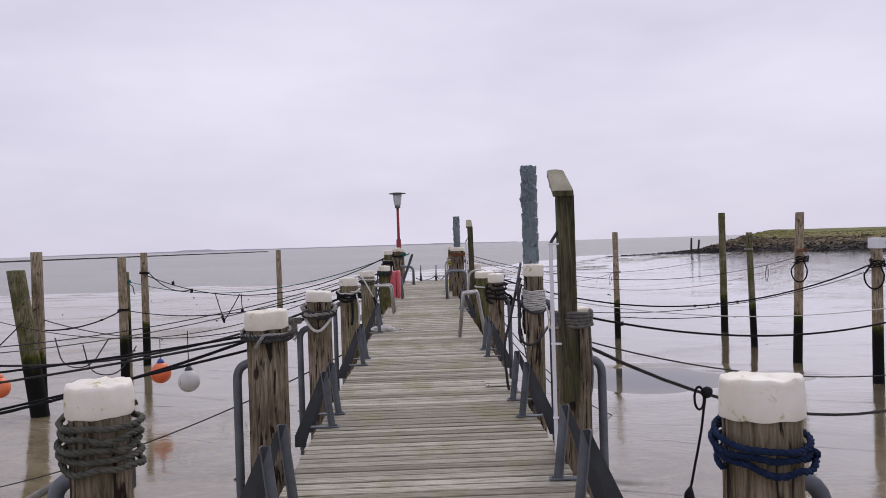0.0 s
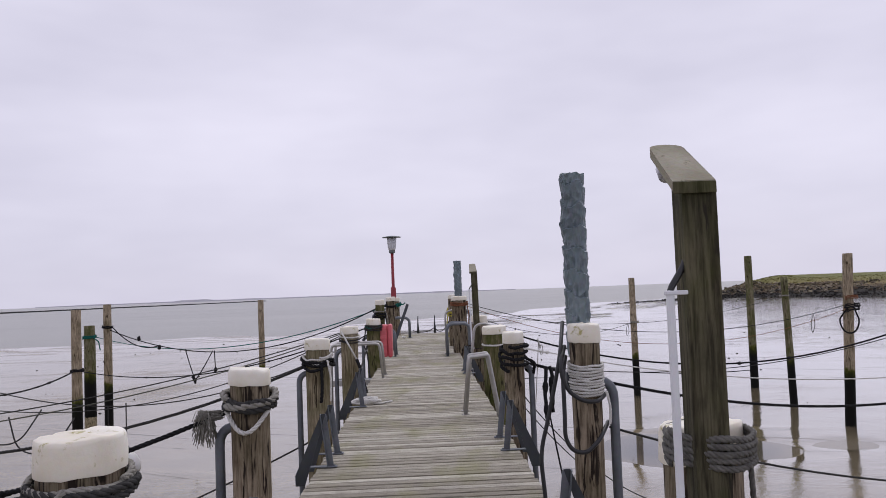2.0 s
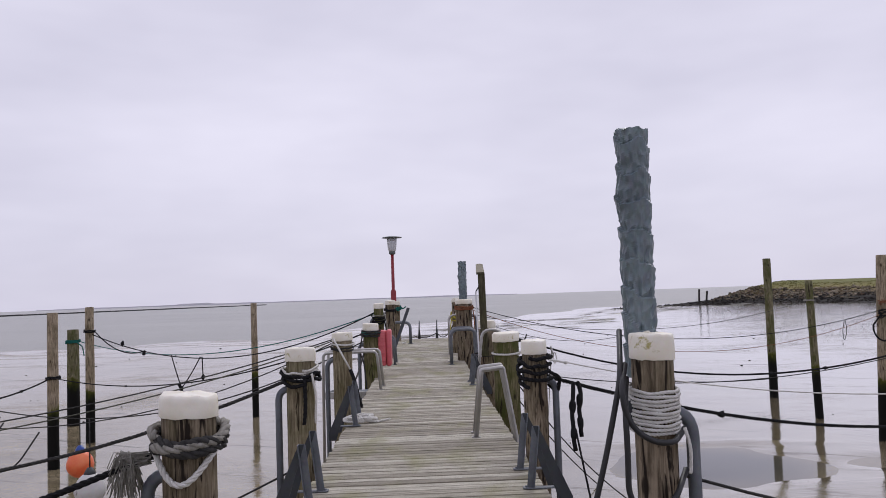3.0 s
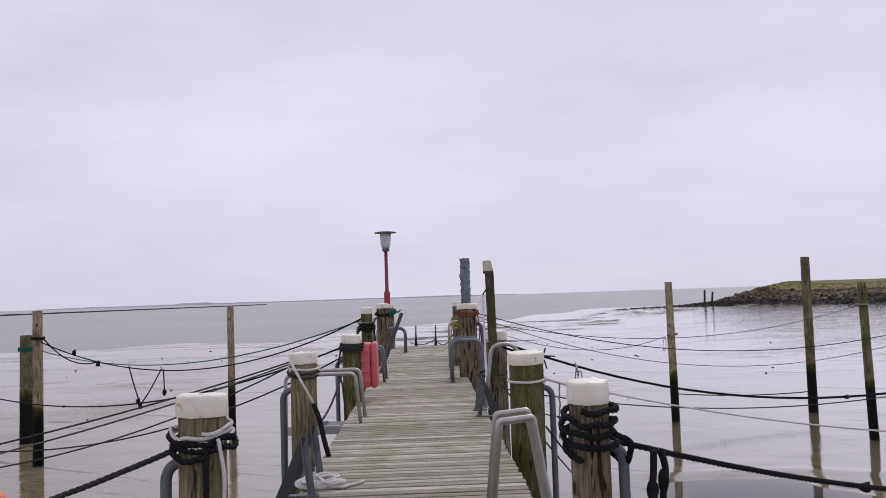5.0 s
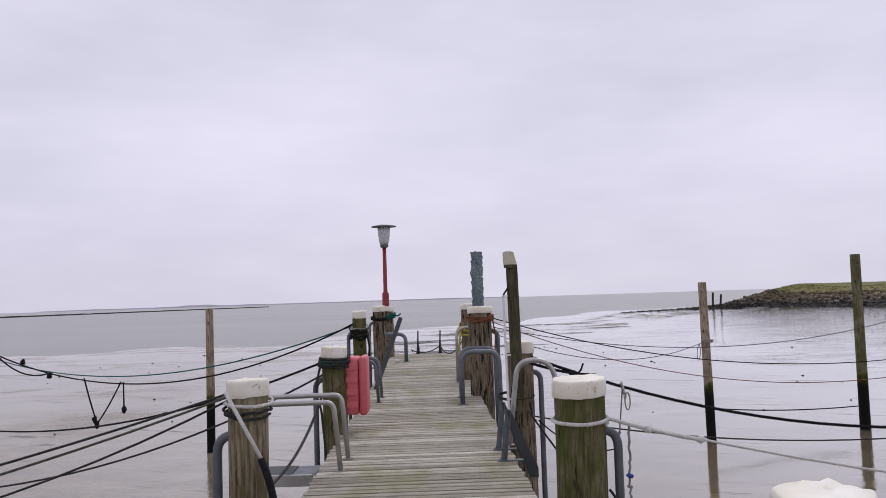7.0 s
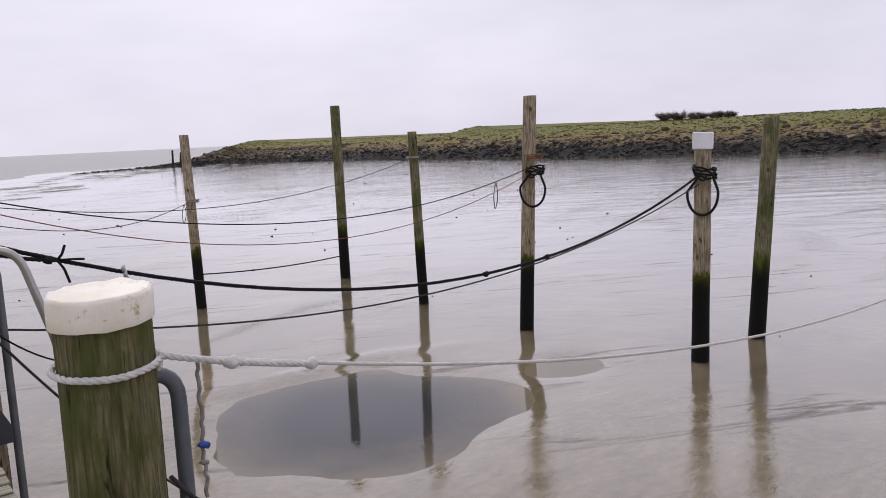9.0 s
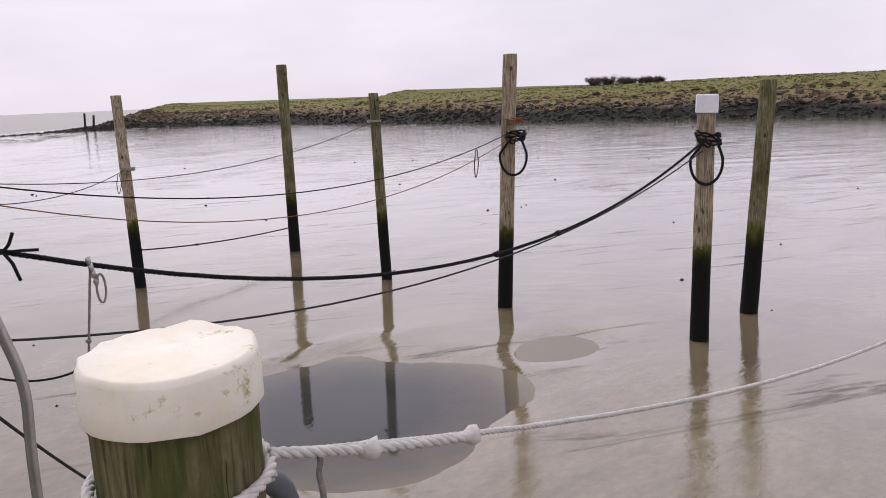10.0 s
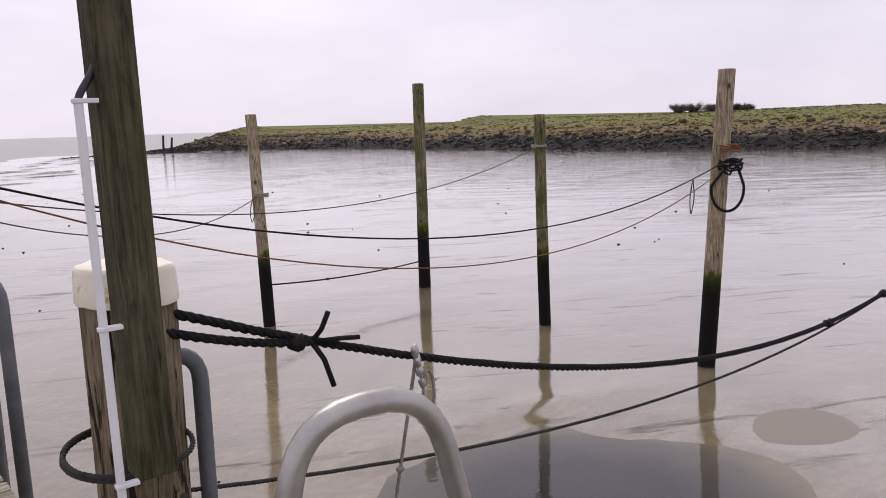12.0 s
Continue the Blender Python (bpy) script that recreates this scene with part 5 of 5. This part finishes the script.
rope("rope_tail", "knotted grey line hanging from the black rope", (1.94, 19.70, 0.36), (1.86, 19.95, -0.9), 0.0, 0.009, "grey_rope", True, (0.45,))
clip = thing("rope_lashing", "silver tape lashing on a black rope", "lashing")
v, f = [], []
for i in range(4):
    blob(v, f, (1.93 + 0.012 * i, 19.69, 0.40 - 0.05 * i), 0.026, i, (0.7, 0.7, 1.2), 0.5)
part("wrap", mesh_of("wrap", v, f, M["stainless"]), clip)
rp = [(1.99 + 0.03 * math.cos(a), 19.68, 0.20 + 0.10 * math.sin(a)) for a in [2 * math.pi * i / 20 for i in range(20)]]
part("loop", mesh_of("loop", *sweep(rp, 0.008, 6, True), M["grey_rope"]), clip)
for x, y, z, l in ((9.3, 23.48, 0.53, 0.5), (6.3, 30.9, 0.10, 0.45)):
    lp = [(x, y, z), (x - 0.06, y, z - l * 0.5), (x - 0.03, y, z - l), (x + 0.05, y, z - l * 0.5), (x + 0.02, y, z)]
    thing("cord_loop", "thin cord loop hanging from a line", "cord", data=mesh_of("cord_loop", *sweep(rounded(lp, 0.1), 0.008, 5), M["dark_rope"]))

# left side
LEFT = [
    ((-1.36, 5.76, 0.86), (-9.45, 6.3, 0.75), 0.28, 0.009, "black_rope", True), ((-1.36, 5.78, 0.83), (-9.45, 6.25, 0.15), 0.16, 0.009, "dark_rope", False),
    ((-1.36, 5.74, 0.76), (-9.45, 6.2, -0.7), 0.08, 0.010, "black_rope", True), ((-1.36, 8.18, 0.76), (-9.45, 6.3, 0.05), 0.55, 0.016, "black_rope", True),
    ((-1.48, 11.82, 0.72), (-8.95, 10.75, 0.60), 0.70, 0.017, "dark_rope", True), ((-1.54, 15.40, 0.90), (-8.95, 10.72, 0.22), 0.36, 0.008, "dark_rope", False),
    ((-1.54, 15.38, 0.88), (-8.95, 10.7, 0.18), 0.42, 0.008, "olive_rope", False),
    ((-1.56, 15.45, 0.85), (-9.9, 15.62, 0.75), 0.96, 0.008, "dark_rope", False), ((-1.52, 19.25, 0.80), (-9.4, 23.9, -0.2), 0.50, 0.013, "black_rope", False),
    ((-1.52, 19.22, 0.66), (-9.85, 20.0, -0.1), 0.86, 0.012, "dark_rope", False), ((-1.74, 24.2, 1.08), (-10.0, 27.5, 0.68), 0.87, 0.015, "black_rope", False),
    ((-1.72, 24.26, 1.06), (-12.0, 31.0, 0.38), 0.70, 0.013, "green_rope", False), ((-9.45, 23.9, -0.2), (-9.95, 20.15, -0.38), 0.16, 0.018, "black_rope", False),
    ((-1.52, 19.2, 0.45), (-1.56, 15.5, 0.15), 0.25, 0.014, "dark_rope", False), ((-1.48, 11.82, -0.1), (-8.0, 13.2, -2.38), 0.25, 0.010, "dark_rope", False),
    ((-1.42, 3.2, 0.62), (-9.0, 7.5, -2.36), 0.3, 0.016, "grey_rope", False),
    ((-9.95, 19.9, 0.2), (-9.9, 15.7, -1.3), 0.1, 0.014, "black_rope", False),
]
for i, (a, b, s, r, mat, tw) in enumerate(LEFT):
    rope("mooring_rope", {"black_rope": "black mooring rope strung from post to pole", "dark_rope": "dark grey mooring line strung from post to pole",
                          "green_rope": "teal mooring line strung to a thick pole", "olive_rope": "olive mooring line strung from post to pole", "grey_rope": "pale slack line running down to the mud"}[mat], a, b, s, r, mat, tw, (0.3, 0.72) if i in (8, 12) else ())
net = thing("rope_net", "knotted rope bridle hanging from a mooring rope", "rope")
for k, (a, b) in enumerate((((-7.45, 26.5, 0.10), (-7.15, 26.4, -0.80)), ((-6.55, 26.1, 0.04), (-7.15, 26.4, -0.80)), ((-6.5, 26.1, 0.04), (-6.45, 26.0, -0.52)), ((-9.9, 27.45, 0.75), (-8.3, 26.8, 0.20)))):
    part("line", mesh_of("line", *sweep(sagging(a, b, 0.04 if k < 3 else 0.25, 8), 0.016, 6), M["black_rope"]), net)
for i, p in enumerate(((-7.15, 26.4, -0.82), (-7.2, 26.4, -0.72), (-6.45, 26.0, -0.5), (-8.3, 26.8, 0.16), (-9.0, 27.1, 0.42))):
    v, f = [], []
    blob(v, f, p, 0.06, i, (0.8, 0.8, 1.3), 0.6)
    part("knot", mesh_of("knot", v, f, M["black_rope"]), net)
for x, y, z in ((-8.6, 18.0, -0.55), (-7.9, 17.8, -0.7)):
    lp = [(x, y, z + 0.2), (x + 0.15, y, z - 0.45), (x + 0.75, y, z - 0.5), (x + 1.05, y + 0.3, z + 0.1)]
    thing("cord_loop", "slack cord loop hanging from a line", "cord", data=mesh_of("cord_loop", *sweep(rounded(lp, 0.3), 0.014, 6), M["dark_rope"]))


def buoy(c, r, mat, label, top, line_top, end_mat):
    """A pear-shaped mooring buoy with a moulded eye, hung on a line."""
    ob = thing("buoy", label, "buoy", c, "buoys hung over the mud")
    n = 14
    zs = [(-math.cos(math.pi * i / n)) for i in range(n + 1)]
    pts = [(0, 0, z * r * (1.12 if z > 0 else 1)) for z in zs]
    rad = [max(0.01, math.sqrt(max(0, 1 - z * z)) * r * (1 - 0.10 * max(0, z))) for z in zs]
    part("body", mesh_of("body", *sweep(pts, r, 24, False, None, None, rad), M[mat]), ob)
    part("eye", mesh_of("eye", *sweep([(0, 0, r * 0.95), (0, 0, r * 1.2), (0, 0, r * 1.42)], 0.05, 14, False, None, None, [r * 0.42, r * 0.30, r * 0.16]), M[end_mat]), ob, "dark moulded eye")
    part("line", mesh_of("line", *sweep([(0, 0, r * 1.35), (0, 0, line_top - c[2])], 0.010, 6), M["dark_rope"]), ob)
    return ob


buoy((-6.9, 19.72, -1.46), 0.245, "orange", "orange round mooring buoy with blue end", 0, -0.62, "blue")
buoy((-4.88, 15.5, -1.0), 0.205, "white_buoy", "dirty white round buoy hanging on a line", 0, -0.05, "beam")
buoy((-8.75, 16.0, -1.1), 0.20, "orange", "small orange buoy hanging on a line", 0, 0.25, "orange")

# rope heap on the deck
heap = []
for i in range(140):
    a = i * 0.33
    heap.append((-1.06 + (0.13 + 0.03 * math.sin(i * 0.7)) * math.cos(a) * 1.25, 13.95 + (0.13 + 0.03 * math.cos(i * 0.5)) * math.sin(a), 0.016 + 0.05 * (i / 140) + 0.012 * math.sin(i * 1.9) ** 2))
heap += [(-0.98, 13.85, 0.03), (-0.86, 13.86, 0.014), (-0.72, 14.05, 0.014)]
thing("coiled_rope", "coiled pale rope lying on the deck", "rope", data=mesh_of("coiled_rope", *laid(rounded(heap, 0.02, 2), 0.013), M["white_rope"]))
v, f = laid([(-1.3 + 0.05 * math.sin(i), 29.2 + 0.05 * i, 0.03 + 0.02 * math.sin(i * 2.2) ** 2) for i in range(12)], 0.02)
thing("coiled_rope", "pale rope scrap lying near the jetty's end", "rope", data=mesh_of("coiled_rope", v, f, M["white_rope"]))

# small stones and weed clods strewn on the mud
rnd = random.Random(12)
v, f = [], []
for _ in range(150):
    x, y = rnd.uniform(-25, 45), rnd.uniform(12, 75)
    s = rnd.uniform(0.015, 0.05) * (1 + y / 60)
    c = Vector((x, y, mud_z(x, y)))
    b0 = len(v)
    for k in range(6):
        a = k * math.pi / 3
        v.append(c + Vector((math.cos(a) * s * rnd.uniform(0.7, 1.6), math.sin(a) * s * rnd.uniform(0.6, 1.0), -0.01)))
    v.append(c + Vector((0, 0, s * 0.6)))
    f += [(b0 + k, b0 + (k + 1) % 6, b0 + 6) for k in range(6)]
thing("mud_clods", "small dark stones and weed clods on the mud", "clods", kind="stuff", data=mesh_of("mud_clods", v, f, M["weed_rock"], False))

# dark weed lines left by the tide near the water's edge
rnd = random.Random(31)
v, f = [], []
for _ in range(90):
    x = rnd.uniform(-6, 62)
    y = shore_y(x) - rnd.uniform(2, 34)
    ln, w, z = rnd.uniform(1.0, 5.0), rnd.uniform(0.15, 0.5), mud_z(x, y) + 0.02
    b0, n = len(v), 12
    for k in range(n):
        a = 2 * math.pi * k / n
        q = rnd.uniform(0.5, 1.1)
        v.append((x + math.cos(a) * ln * q, y + math.sin(a) * w * q + 0.25 * math.cos(a) * ln, z))
    v.append((x, y, z + 0.06))
    f += [(b0 + k, b0 + (k + 1) % n, b0 + n) for k in range(n)]
thing("weed_lines", "dark weed lines left on the mud by the tide", "seaweed", kind="stuff", data=mesh_of("weed_lines", v, f, M["weed"], False))

v, f = [], []
blob(v, f, (1.105, 15.62, 0.235), 0.018, 5, (1.3, 1, 1), 0.6)
tag = thing("cord_tag", "blue cord knot on a hanging grey line", "cord", data=mesh_of("cord_tag", v, f, M["blue"]))

# ---- deck planks ----
def plank_mesh(seed):
    """One deck board a metre long, with rounded arrises and a slightly uneven top."""
    rnd = random.Random(seed)
    w, h = 0.0955 / 2, 0.032
    prof = [(-w, -h), (w, -h), (w, -0.005), (w - 0.004, -0.0008), (w * 0.3, rnd.uniform(-0.001, 0.0012)), (-w * 0.3, rnd.uniform(-0.001, 0.0012)), (-w + 0.004, -0.0008), (-w, -0.005)]
    v = [(x, y, z) for x in (0.0, 1.0) for y, z in prof]
    n = len(prof)
    f = [(i, n + i, n + (i + 1) % n, (i + 1) % n) for i in range(n)] + [tuple(range(n)), tuple(range(2 * n - 1, n - 1, -1))]
    return mesh_of("plank", v, f, M["deck"], False)


planks = [plank_mesh(i) for i in range(6)]
rnd = random.Random(21)
count = int((Y1 - Y0) / PITCH)
for i in range(count):
    y = Y0 + PITCH * (i + 0.5)
    x0, x1 = left_x(y) + rnd.uniform(-0.012, 0.012), right_x(y) + rnd.uniform(-0.012, 0.012)
    ob = part("plank", planks[rnd.randrange(6)], jetty, "", (x0, y + rnd.uniform(-0.002, 0.002), rnd.uniform(-0.003, 0.002)))
    ob.scale = (x1 - x0, 1, 1)
    ob.rotation_euler = (rnd.uniform(-0.012, 0.012), 0, rnd.uniform(-0.0015, 0.0015) + 0.024)
